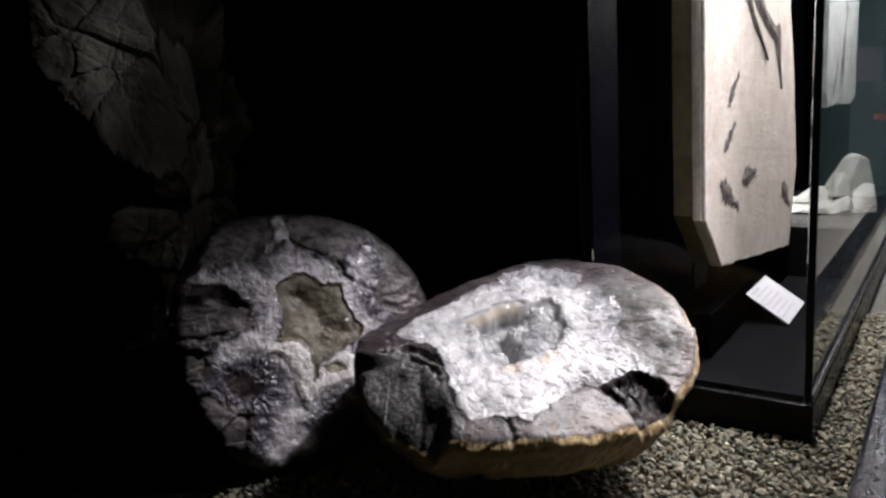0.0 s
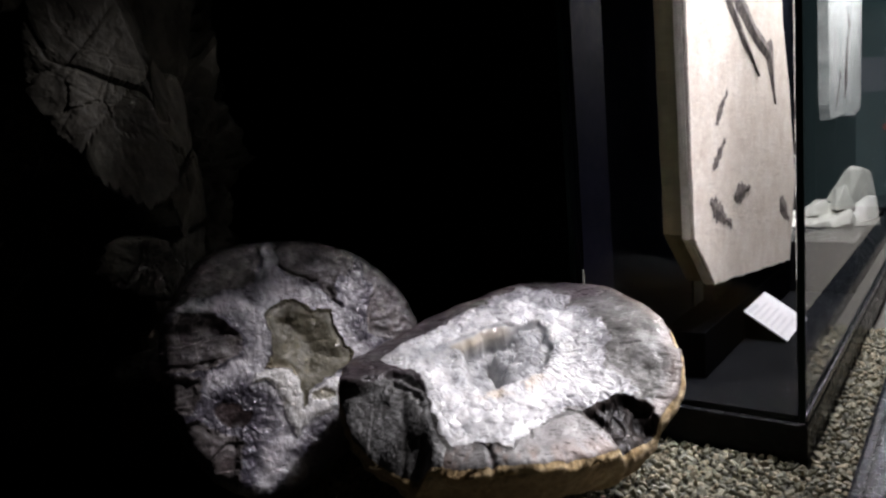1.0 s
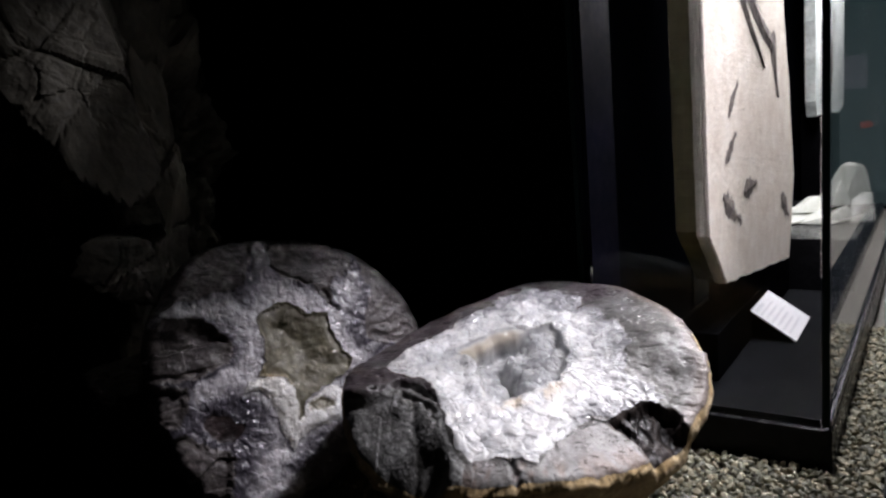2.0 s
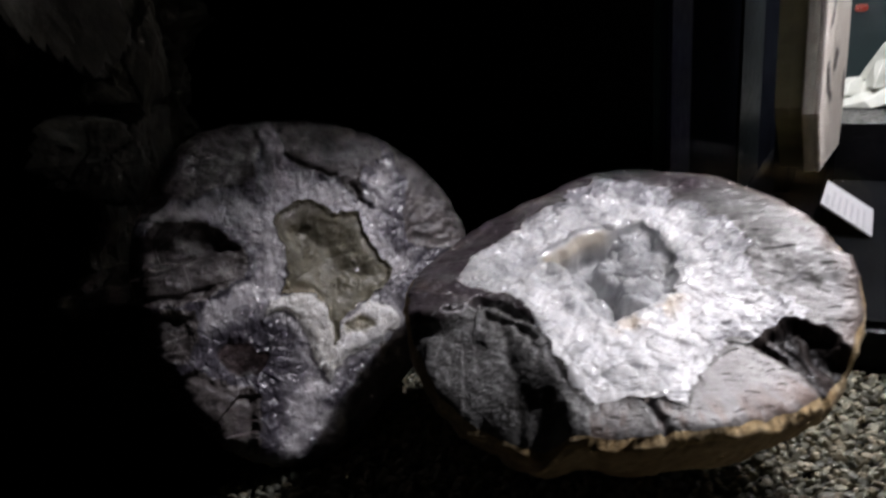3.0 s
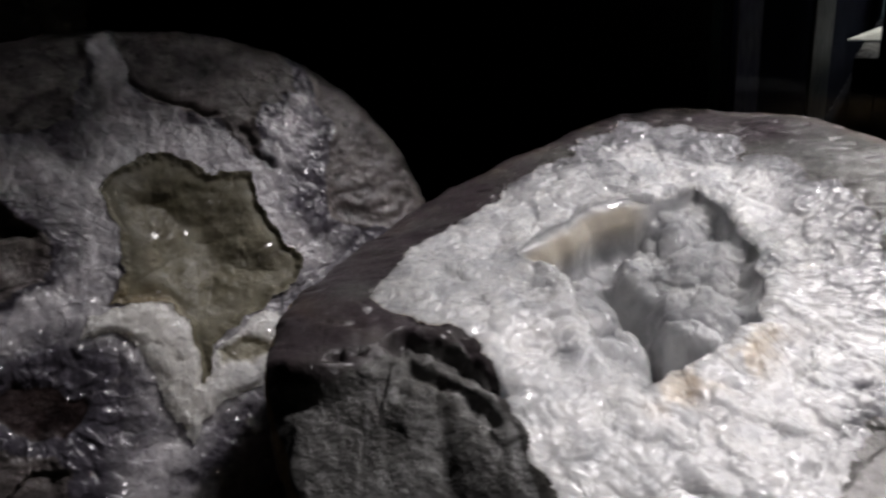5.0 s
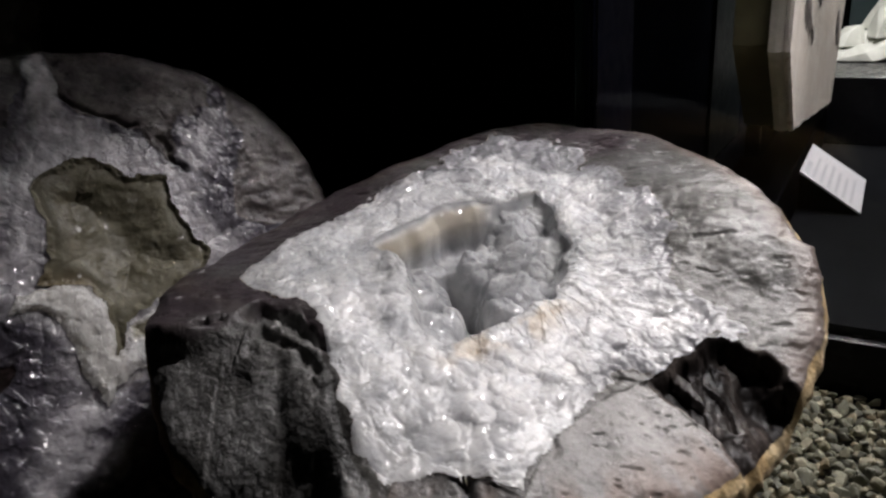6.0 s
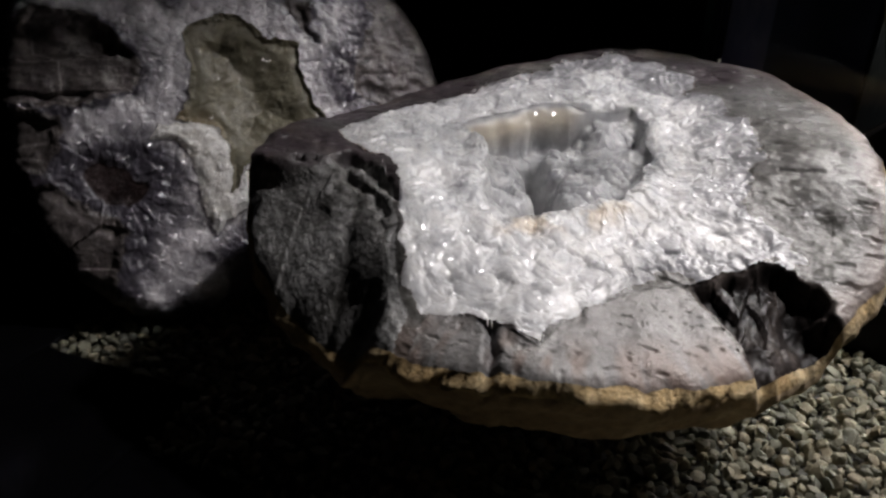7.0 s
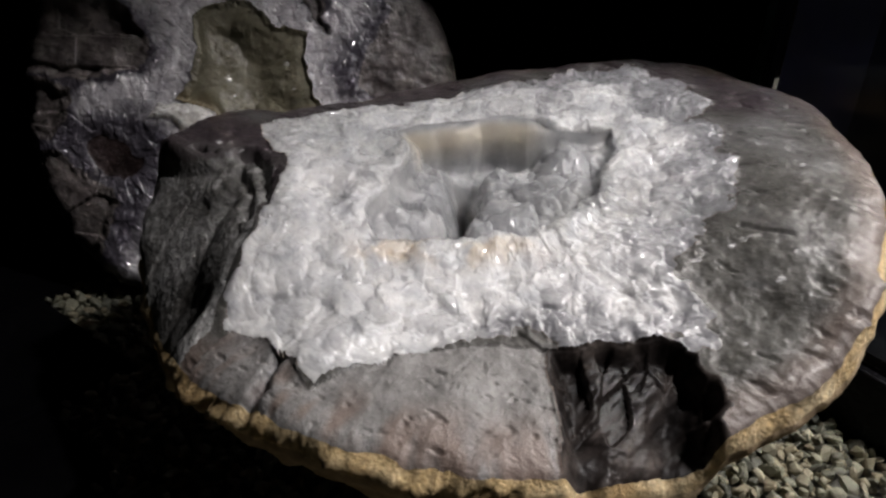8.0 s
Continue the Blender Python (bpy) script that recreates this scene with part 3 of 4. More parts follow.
    creamy = 0.85 * back * smooth((0.8 - hollow) / 0.5) * smooth((hollow + 0.75) / 0.7)
    rolled = 0.45 - 2.0 * np.clip((hollow + 0.9) / 2.0, 0, 1) ** 1.8 + 0.2 * fractal(x * 0.5, y * 0.5, 3, 38)
    mixing = back * smooth((0.8 - hollow) / 0.5)
    h[inner] = (sunken * (1 - mixing) + rolled * mixing)[inner]
    region[inner] = 1
    # the corner that broke away
    fall = -(0.5 + (0.30 + 0.22 * smooth((-10 - x) / 5)) * np.clip(-4.6 - y, 0, 9) * smooth((-3.5 - x) / 4.5)) * smooth(broken / (1.2 + 3.6 * smooth((x + 13.0) / 4))) - 0.05 * np.clip(broken, 0, 9)
    crack = along(x + 0.5 * fractal(x, y, 3, 44), y + 0.5 * fractal(x, y, 3, 45), [(-15.8, -5.0), (-14.8, -4.2), (-13.0, -3.5), (-10.8, -4.4), (-8.8, -5.9)])
    fall = fall - 0.6 * np.exp(-((crack / 0.35) ** 2))
    second = along(x + 0.4 * fractal(x, y, 3, 144), y + 0.4 * fractal(x, y, 3, 145), [(-12.6, -4.7), (-10.6, -5.6), (-9.0, -7.4)])
    fall = fall - 0.45 * np.exp(-((second / 0.3) ** 2)) * smooth(broken / 0.5)
    rough = 0.34 * fractal(x * 0.5, y * 0.5, 5, 41) + 0.3 * facets(x * 0.33, y * 0.28, 0.5, 0.5, 143) + facets(x * 1.1, y * 1.1, 0.10, 0.03, 43)
    into = broken > 0
    h[into] = (h * (1 - smooth(broken / 0.6)) + fall + rough * smooth(broken / 0.8))[into]
    region[into & (broken > 0.55)] = 2
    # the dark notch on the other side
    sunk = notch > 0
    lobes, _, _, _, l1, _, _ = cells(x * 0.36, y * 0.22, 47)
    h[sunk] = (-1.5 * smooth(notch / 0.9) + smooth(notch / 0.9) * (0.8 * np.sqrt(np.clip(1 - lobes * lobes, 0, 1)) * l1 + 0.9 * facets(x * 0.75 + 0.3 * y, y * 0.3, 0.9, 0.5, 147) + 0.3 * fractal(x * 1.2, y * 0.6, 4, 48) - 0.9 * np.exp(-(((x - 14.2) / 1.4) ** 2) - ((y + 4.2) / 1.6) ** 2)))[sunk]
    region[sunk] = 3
    z = z + h - 0.35 * np.exp(-np.clip(edge, 0, 9) / 0.4)
    cloud = smooth(0.5 * smooth((fractal(kx * 0.42, ky * 0.42, 3, 51) + 0.05) * 3.0) + 0.45 * pale + 0.35 * pale_bead - 0.12)
    rearward = smooth((y - 9) / 7)
    share = smooth((3.6 - white) / 3.4) * 1.0 * side + smooth((0.5 - white) / 1.2) * 0.4 * (1 - side) + (0.34 + 0.32 * side + 0.30 * rearward) * cloud
    share[region == 4] = (0.9 * smooth((3.6 - edge) / 3.0) * smooth((fractal(th * 14, r * 0.25, 4, 52) + 0.30) * 2.4))[region == 4]
    share[inner] = creamy[inner]
    tone = 0.75 * np.exp(-((hollow + 0.9) / 1.1) ** 2) * smooth((2.0 - y) / 2.5) * smooth((x + 4.0) / 2.5) * smooth((fractal(x * 0.7, y * 0.7, 3, 53) + 0.35) * 2)
    wedge = inside(x, y, [(8.0, -12.2), (7.3, -14.6), (8.8, -14.4)])
    tone[region == 4] = (0.85 * smooth((wedge + 0.15) / 0.5) + 0.5 * np.exp(-((cleft / 0.5) ** 2)) + 0.25 * smooth((fractal(th * 22, r * 0.35, 4, 54) - 0.26) * 5) * smooth((edge - 0.8) / 1.0))[region == 4]
    tone[region == 5] = (np.clip(smooth((-6.5 - x) / 3) + smooth((y - 17.5) / 3) * smooth((14 - x) / 5), 0, 1) * (0.85 + 0.9 * fractal(x * 0.5, y * 0.5, 4, 56)))[region == 5]
    share[region == 2] = (smooth((1.6 - broken) / 1.6) * smooth((x + 11.0) / 2.5) * 0.8)[region == 2]
    deep = np.where(inner & (hollow > 0), 0.35 * smooth((-h - 0.6) / 2.5), 0.0)
    ripple = fractal(th * 5, h * 0.8, 3, 55)
    gx, gy = x + deep * (0.20 * (x + 1.5) + 0.15 * ripple * np.cos(th)), y + deep * (0.16 * (y - 4.5) + 0.15 * ripple * np.sin(th))
    share[region == 5] = (smooth((2.2 - edge) / 1.6) * 0.8 + 0.7 * smooth((-13 - x) / 2) * smooth((2.0 - np.abs(y + 2.6)) / 1.2))[region == 5]
    return z, region, np.clip(share, 0, 1), np.clip(tone, 0, 1), gx, gy


geode("lying_geode", "half geode with white quartz hollow lying face up on gravel",
      face_pose((0.069, -0.016, 0.170), (0.068, -0.226, 0.972), True), LYING_OUTLINE, (0.0, 4.0), lying_shape,
      [("quartz_band", WHITE_QUARTZ, False, "glittering white quartz crystal band"), ("hollow", GREY_DRUSE, False, "grey rounded quartz lining of the hollow"),
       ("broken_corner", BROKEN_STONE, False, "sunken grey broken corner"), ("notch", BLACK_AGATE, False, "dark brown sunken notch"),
       ("front_block", PINK_AGATE, False, "smooth pinkish grey agate"), ("agate_body", GREY_AGATE, False, "streaky grey agate")],
      16.5, 300, 1000, 61, 0.13, (TAN_RIND, "rough sandy tan band of rind"), 0.026)

UPRIGHT_OUTLINE = [(21.0, -2.3), (19.5, 3.6), (17.5, 7.5), (14.2, 11.0), (8.2, 13.9), (2.6, 14.6), (-2.3, 15.0), (-6.8, 13.8), (-9.5, 11.5), (-11.2, 8.4), (-13.3, 6.7), (-14.5, 4.0),
                   (-14.7, 1.3), (-14.6, -3.6), (-14.2, -7.5), (-13.7, -10.2), (-11.5, -14.3), (-9.5, -16.6), (-7.5, -18.2), (-5.7, -18.8), (-2.1, -18.9), (0.3, -18.2),
                   (3.8, -16.4), (8.0, -14.0), (13, -11.5), (18, -8)]
UPRIGHT_HOLLOW = [(1.8, 6.2), (3.2, 4.9), (5.4, 3.9), (7.8, 2.9), (8.2, 1.8), (7.9, 0.0), (8.2, -2.0), (9.3, -4.1), (8.4, -5.2), (5.9, -6.1), (3.0, -6.5), (2.0, -7.3), (1.5, -8.6), (0.7, -9.5), (1.0, -7.6), (1.1, -5.4),
                  (0.3, -4.1), (-1.2, -3.2), (-2.7, -2.8), (-1.5, -1.6), (-1.1, 0.2), (-1.5, 2.2), (-1.5, 3.7), (-0.5, 4.7)]
UPRIGHT_FORK = [(-4.4, -3.3), (-1.2, -3.0), (0.4, -4.2), (1.2, -5.6), (1.2, -7.1), (0.6, -9.4), (2.2, -7.6), (4.4, -6.6), (5.9, -6.3), (7.4, -7.2), (8.1, -8.8), (7.6, -10.1), (4.5, -10.6), (1.9, -10.8), (0.3, -11.6), (-0.7, -12.8),
                (-1.3, -11.1), (-1.8, -8.9), (-1.7, -7.2), (-2.0, -5.8), (-3.4, -4.8), (-4.9, -4.3)]
UPRIGHT_POCKET = [(2.2, -7.6), (4.2, -7.2), (5.9, -8.0), (5.5, -9.1), (3.1, -9.0), (2.0, -8.9)]
UPRIGHT_PATCHES = [
    [(-12.5, 5.9), (-10.8, 5.8), (-9.0, 5.6), (-7.2, 5.0), (-6.0, 4.1), (-5.4, 2.4), (-5.2, 1.0), (-5.9, -0.5), (-8.6, -1.3), (-12.5, -1.7), (-16, -0.7), (-16, 3.1), (-14.5, 5.4)],
    [(-8.5, 15), (-4.6, 17), (-1.1, 17), (0.9, 15.5), (0.0, 12.1), (-1.1, 10.7), (-1.4, 8.9), (-3.3, 8.4), (-6.3, 8.3), (-9.2, 8.0), (-12.4, 6.9), (-14, 8.1)],
    [(2.4, 16), (6.7, 17), (10.8, 14.5), (13.2, 11.2), (13.1, 8.2), (10.9, 7.5), (9.8, 6.4), (8.9, 3.4), (8.3, 4.9), (7.1, 7.0), (5.3, 8.0), (3.4, 9.0), (2.6, 10.9)],
    [(14.9, 11.5), (18.6, 9), (22, 3.3), (24, -0.8), (23, -3.2), (17.8, -3.6), (14.7, -3.0), (12.7, -1.5), (12.5, 0.1), (13.8, 2.5), (15.0, 5.5), (14.4, 7.8)],
    [(-10.4, -6.0), (-8.8, -5.6), (-6.8, -6.3), (-5.1, -7.8), (-5.7, -9.5), (-7.1, -9.9), (-9.1, -9.4), (-10.7, -7.7)],
    [(-16, -1.0), (-12.9, -1.9), (-11.1, -2.1), (-10.9, -2.9), (-11.4, -4.2), (-12.2, -5.7), (-13.6, -6.2), (-16, -5)],
    [(-15, -6.8), (-12.0, -7.0), (-10.6, -9.2), (-8.0, -10.6), (-7.6, -12.0), (-8.6, -14.0), (-9.5, -18.0), (-13, -16), (-15.4, -10)],
]
# where the quartz is whitest: arms that run out from the hollow
UPRIGHT_ARMS = [[(0.8, 6.0), (1.4, 9.5), (1.6, 13.6)], [(-0.9, 3.1), (-4.0, 5.6), (-6.8, 6.8), (-12.3, 6.5)], [(8.4, 2.3), (11.2, 4.8), (12.6, 7.2)], [(-2.2, 1.4), (-3.9, -2.0), (-7.5, -2.6), (-10.6, -3.1)],
                [(-1.6, -13.0), (-4.6, -13.6), (-5.6, -17.0)], [(-5.0, -15.5), (-1.5, -16.5)]]
UPRIGHT_HUMPS = [(2.9, 14.8, -1.3), (1.8, 6.0, 0.0), (-1.5, 4.4, 0.9), (-0.5, -12.4, -0.4), (8.6, -4.4, 0.8), (-12.9, 6.1, 0.8), (9.1, 3.8, 0.3), (-7.3, -18.2, -1.0)]


def upright_shape(x, y, edge):
    wx, wy = x + 0.8 * fractal(x * 0.6, y * 0.6, 5, 73), y + 0.8 * fractal(x * 0.6 + 40, y * 0.6, 5, 74)
    hollow, fork = inside(wx, wy, UPRIGHT_HOLLOW), inside(wx, wy, UPRIGHT_FORK)
    pocket = inside(wx, wy, UPRIGHT_POCKET)
    z = swell(x, y, UPRIGHT_HUMPS, 6.0) + 0.3 * fractal(x * 0.25, y * 0.25, 3, 76)
    # rounded milky clumps with smaller crystals on them
    clump, *_ = cells(wx * 0.75, wy * 0.75, 81)
    bead, _, _, _, own, _, _ = cells(wx * 1.7, wy * 1.7, 84)
    grit = 0.30 * np.sqrt(np.clip(1 - clump * clump, 0, 1)) + 0.13 * np.sqrt(np.clip(1 - bead * bead, 0, 1)) + facets(x * 1.3, y * 1.3, 0.18, 0.08, 85) + 0.25 * fractal(x * 0.5, y * 0.5, 3, 86) + facets(x * 3.1, y * 3.1, 0.07, 0.01, 88)
    h, region = grit - 0.3, np.zeros(x.shape, int)
    # white close to the hollow and along its arms, smoky lilac away from them
    arms = np.min([along(wx, wy, line) for line in UPRIGHT_ARMS], axis=0)
    white = np.maximum(smooth((hollow + 4.2) / 3.6) * smooth((wy + 5.6) / 2.0), np.maximum(smooth((2.3 - arms) / 2.0), 0.8 * smooth((fork + 1.3) / 1.2)))
    mottle = fractal(x * 0.45 + 3, y * 0.45, 4, 91)
    share = 0.88 - 0.85 * white + 0.5 * mottle * (1 - 0.5 * white) + 0.25 * (own - 0.5) * (1 - white) + 0.18 * smooth((x - 8.0) / 3) + 0.22 * smooth((-11 - y) / 3)
    around = np.hypot((x + 7.8) / 1.3, y + 7.6)
    spin = np.arctan2(y + 7.6, x + 7.8)
    share = share + 0.45 * smooth((4.6 - around) / 3.0) + 0.3 * fractal(spin * 5, around * 0.4, 3, 94) * smooth((5 - around) / 2)
    h = h + 0.35 * facets(spin * 4.2, around * 0.5, 0.6, 0.4, 89) * smooth((4.8 - around) / 1.5) - 0.5 * smooth((3.6 - around) / 3.0)
    for n, poly in enumerate(UPRIGHT_PATCHES):
        d = inside(wx, wy, poly)
        m = d > 0
        share = share + 0.7 * smooth((d + 0.7 + 1.0 * fractal(x * 0.7, y * 0.7, 3, 97)) / 0.9)
        sunk = (0.35, 0.12, 0.05, 0.1, 0.5, 0.4, 0.3)[n]
        lay = 0.9 * facets(x * 0.16 + 0.05 * y, y * 0.42, 0.6, 0.5, 92 + n) * (1 if n in (0, 5, 6) else 0.15)
        grain = 0.22 * fractal(x * 0.6, y * 0.9, 5, 95) + 0.06 * facets(x * 1.2, y * 1.6, 0.5, 0.4, 96)
        rest = lay + grain
        if n == 0:
            brow = y + 0.9 * fractal(x * 0.45, y * 0.2, 3, 99)
            rest = rest - 0.6 * smooth((brow - 2.0) / 0.25) * smooth((5.2 - brow) / 1.3)
        h[m] = (h * (1 - smooth(d / 0.7)) - sunk * smooth(d / 0.8) + rest * smooth(d / 0.9))[m]
        region[m & (d > (0.5 if n == 4 else 0.0))] = 4 if n == 4 else 3
    # two dark clefts that run between the upper stones and the quartz
    for line in ([(2.6, 10.6), (4.6, 8.9), (6.8, 7.6)], [(8.6, 6.6), (8.7, 4.8), (9.2, 3.4)]):
        h = h - 0.45 * np.exp(-((along(wx, wy, line) / 0.22) ** 2))
    f = fork > 0
    h[f] = (0.35 * smooth(fork / 0.7) + 0.35 * np.sqrt(np.clip(1 - clump * clump, 0, 1)) + 0.16 * np.sqrt(np.clip(1 - bead * bead, 0, 1)) + 0.2 * facets(x * 1.2, y * 1.2, 0.7, 0.3, 98) + 0.1 * facets(x * 2.6, y * 2.6, 0.7, 0.3, 100) - 0.35 * smooth((pocket + 0.2) / 0.8) - 0.2)[f]
    region[f] = 2
    inner = hollow > 0
    c1, *_ = cells(wx * 0.38, wy * 0.38, 101)
    depth = np.maximum(hollow, 0)
    h[inner] = (0.15 - 1.5 * smooth(depth / 4.2) - 0.35 * smooth(depth / 0.5) + 0.42 * np.sqrt(np.clip(1 - c1 * c1, 0, 1)) * smooth(depth / 2) + 0.06 * np.sqrt(np.clip(1 - bead * bead, 0, 1)) + 0.25 * fractal(x * 0.3, y * 0.3, 3, 102))[inner]
    region[inner] = 1
    tone = np.where(f, 0.9 * smooth((pocket + 0.15) / 0.5), 0.0) + 0.22 * smooth((1.2 - depth) / 1.2) * smooth((-1.5 - y) / 1.5) * smooth((1.5 - x) / 1.5)
    z = z + h - 1.0 * np.exp(-np.clip(edge, 0, 9) / 0.5)
    return z, region, np.clip(share, 0, 1), np.clip(tone, 0, 1), x, y


geode("upright_geode", "half geode with lilac quartz and olive hollow, leaning upright on gravel",
      face_pose((-0.250, 0.059, 0.194), (0.6087, -0.6577, 0.4438), False), UPRIGHT_OUTLINE, (1.0, -1.5), upright_shape,
      [("quartz_band", LILAC_QUARTZ, False, "glittering lilac grey quartz crystals"), ("hollow", OLIVE_DRUSE, False, "dull olive lined hollow"),
       ("quartz_fork", MILKY_QUARTZ, False, "milky white forked quartz vein"), ("dark_patch", DARK_AGATE, False, "dark brownish grey agate patches"),
       ("pit", PIT_AGATE, False, "dark brown round pit")],
      11.0, 260, 860, 67, 0.15, (DARK_AGATE, "dark brownish rim"))


# ---- the cave rock beside them ----


ROCKS = thing("cave_rock", "piled rough grey cave rock beside the gravel bed", "rock")


def rock(name, label, points, seed, cuts=4, rough=0.012, mat=None):
    """A broken block: the hull of a few corners, cut up and roughened."""
    bm = hull(points)
    bm.normal_update()
    mid = sum((v.co for v in bm.verts), Vector()) / len(bm.verts)
    planes = [(f.normal.copy(), f.normal.dot(f.verts[0].co - mid)) for f in bm.faces]
    planes = [(n, d) if d > 0 else (-n, -d) for n, d in planes]
    bm.free()
    bm = bmesh.new()
    bmesh.ops.create_icosphere(bm, subdivisions=6 if cuts > 3 else 5, radius=1.0)
    ways = np.array([v.co for v in bm.verts])
    far = np.full(len(ways), 9.0)
    for n, d in planes:
        facing = ways @ np.array(n)
        far = np.where(facing > 1e-4, np.minimum(far, d / np.maximum(facing, 1e-4)), far)
    for v, reach in zip(bm.verts, far):
        way = v.co.copy()
        p = (mid + way * reach) * 9 + Vector((seed * 3.7, 0, 0))
        lift = 0.0
        for scale, amount in ((0.8, 2.8), (2.1, 0.8), (5.0, 0.22)):
            # flat breaks: every cell is a plane with a lean of its own
            gap, near = noise.voronoi(p * scale)
            lean = noise.cell_vector(near[0] * 31.7)
            lift += amount * ((p * scale - near[0]).dot(lean - Vector((0.5, 0.5, 0.5))) * 1.5 + 0.3 * (lean.x - 0.6) - 0.3 * max(0.0, 0.10 - (gap[1] - gap[0])) / 0.10)
        v.co = mid + way * (reach + rough * (lift + 0.5 * noise.fractal(p * 3, 0.7, 2.1, 4)))
    return part(name, bm_data(name, bm, mat or CAVE_ROCK, True), ROCKS, label)


rock("slab", "leaning grey slab of rough cave rock", [(-0.62, 0.12, 0.70), (-0.53, 0.20, 0.72), (-0.48, 0.18, 0.53), (-0.42, 0.14, 0.41), (-0.45, 0.10, 0.385), (-0.50, 0.08, 0.42),
     (-0.57, 0.08, 0.50), (-0.62, 0.09, 0.58), (-0.72, 0.30, 0.75), (-0.60, 0.35, 0.72), (-0.52, 0.32, 0.42), (-0.66, 0.25, 0.45)], 1, 4, 0.0055, mat=PALE_ROCK)
rock("rock_face", "dark rough wall of piled cave rock", [(-0.70, 0.20, -0.05), (-0.60, 0.14, 0.55), (-0.55, 0.12, 0.36), (-0.52, 0.20, -0.05), (-0.55, 0.45, -0.05), (-0.53, 0.45, 0.62), (-0.58, 0.35, 0.85),
     (-1.15, 0.05, -0.05), (-1.20, 0.0, 0.9), (-0.75, 0.75, -0.05), (-0.7, 0.8, 0.95), (-1.1, 0.9, 0.4)], 2, 5, 0.03)
rock("block", "pale squarish block of cave rock", [(-0.485, 0.045, 0.345), (-0.415, 0.10, 0.335), (-0.405, 0.085, 0.285), (-0.41, 0.065, 0.255), (-0.47, 0.035, 0.275), (-0.50, 0.03, 0.305),
     (-0.52, 0.20, 0.35), (-0.44, 0.22, 0.34), (-0.43, 0.20, 0.24), (-0.52, 0.18, 0.24)], 3, 3, 0.007, mat=PALE_ROCK)
rock("fin", "narrow upright fin of cave rock", [(-0.50, 0.20, 0.62), (-0.445, 0.20, 0.52), (-0.405, 0.155, 0.42), (-0.405, 0.10, 0.33), (-0.42, 0.12, 0.35), (-0.46, 0.24, 0.58), (-0.42, 0.20, 0.36), (-0.46, 0.24, 0.34)], 4, 3, 0.008)
rock("foot", "low dark foot of cave rock on gravel", [(-0.52, 0.05, -0.02), (-0.42, 0.10, -0.02), (-0.42, 0.08, 0.11), (-0.50, 0.05, 0.13), (-0.60, 0.10, -0.02), (-0.58, 0.12, 0.15), (-0.47, 0.22, -0.02), (-0.48, 0.22, 0.15)], 5, 3, 0.01)

# ---- the glass case ----
case = thing("glass_case", "glass display case with black base and black back on gravel", "display case")
L, S, F, T, G = CASE_LONG, CASE_SHORT, CASE_FLOOR, CASE_TOP, 0.006
part("base", case_box("base", -0.006, L, -0.006, S + 0.006, -0.045, F - 0.008, BLACK_GLOSS, 0.002), case, "black lacquered base")
part("floor_board", case_box("floor_board", G + 0.002, L - G, G + 0.002, S - 0.016, F - 0.007, F, FLOOR_BOARD), case, "matt black floor board")
part("lid", case_box("lid", -0.004, L, -0.004, S + 0.004, T, T + 0.04, BLACK_GLOSS, 0.002), case, "black lid")
part("back_panel", case_box("back_panel", 0.0, L, S - 0.010, S, F - 0.007, T - 0.001, NAVY_BOARD), case, "dark navy back panel")
# the bluish reflection in the end pane, put in as a coloured strip
part("edge_strip", case_box("edge_strip", 0.0065, 0.115, S - 0.0145, S - 0.0105, F + 0.0005, T - 0.002, NAVY_REFLECTION, 0.001), case, "navy strip painted as the reflection in the end pane")
# a second reflection further in, painted as a grey-green strip
part("far_strip", case_box("far_strip", 0.52, 0.78, S - 0.0145, S - 0.0105, F + 0.0005, T - 0.002, TEAL_REFLECTION, 0.001), case, "grey-green strip painted as a reflection of the lit interior")
for name, box in (("end_pane", (0.0, G, G + 0.001, S - 0.0155)), ("end_pane", (L - G, L, G + 0.001, S - 0.0155)), ("front_pane", (0.0, L, 0.0, G))):
    pane = part(name, case_box(name, *box, F - 0.007, T - 0.001, GLASS), case, "clear glass pane")
    pane.visible_shadow = False
part("corner_seal", case_box("corner_seal", -0.003, 0.004, -0.003, 0.004, F - 0.004, T - 0.002, GLASS_EDGE, 0.0008), case, "dark green glass edge")
part("back_post", case_box("back_post", -0.003, 0.003, S - 0.004, S + 0.003, F - 0.004, T - 0.002, GLASS_EDGE, 0.0008), case, "dark green glass edge")
part("bottom_trim", case_box("bottom_trim", 0.002, L - 0.01, -0.005, -0.0005, F - 0.006, F + 0.004, METAL, 0.0008), case, "thin steel trim")


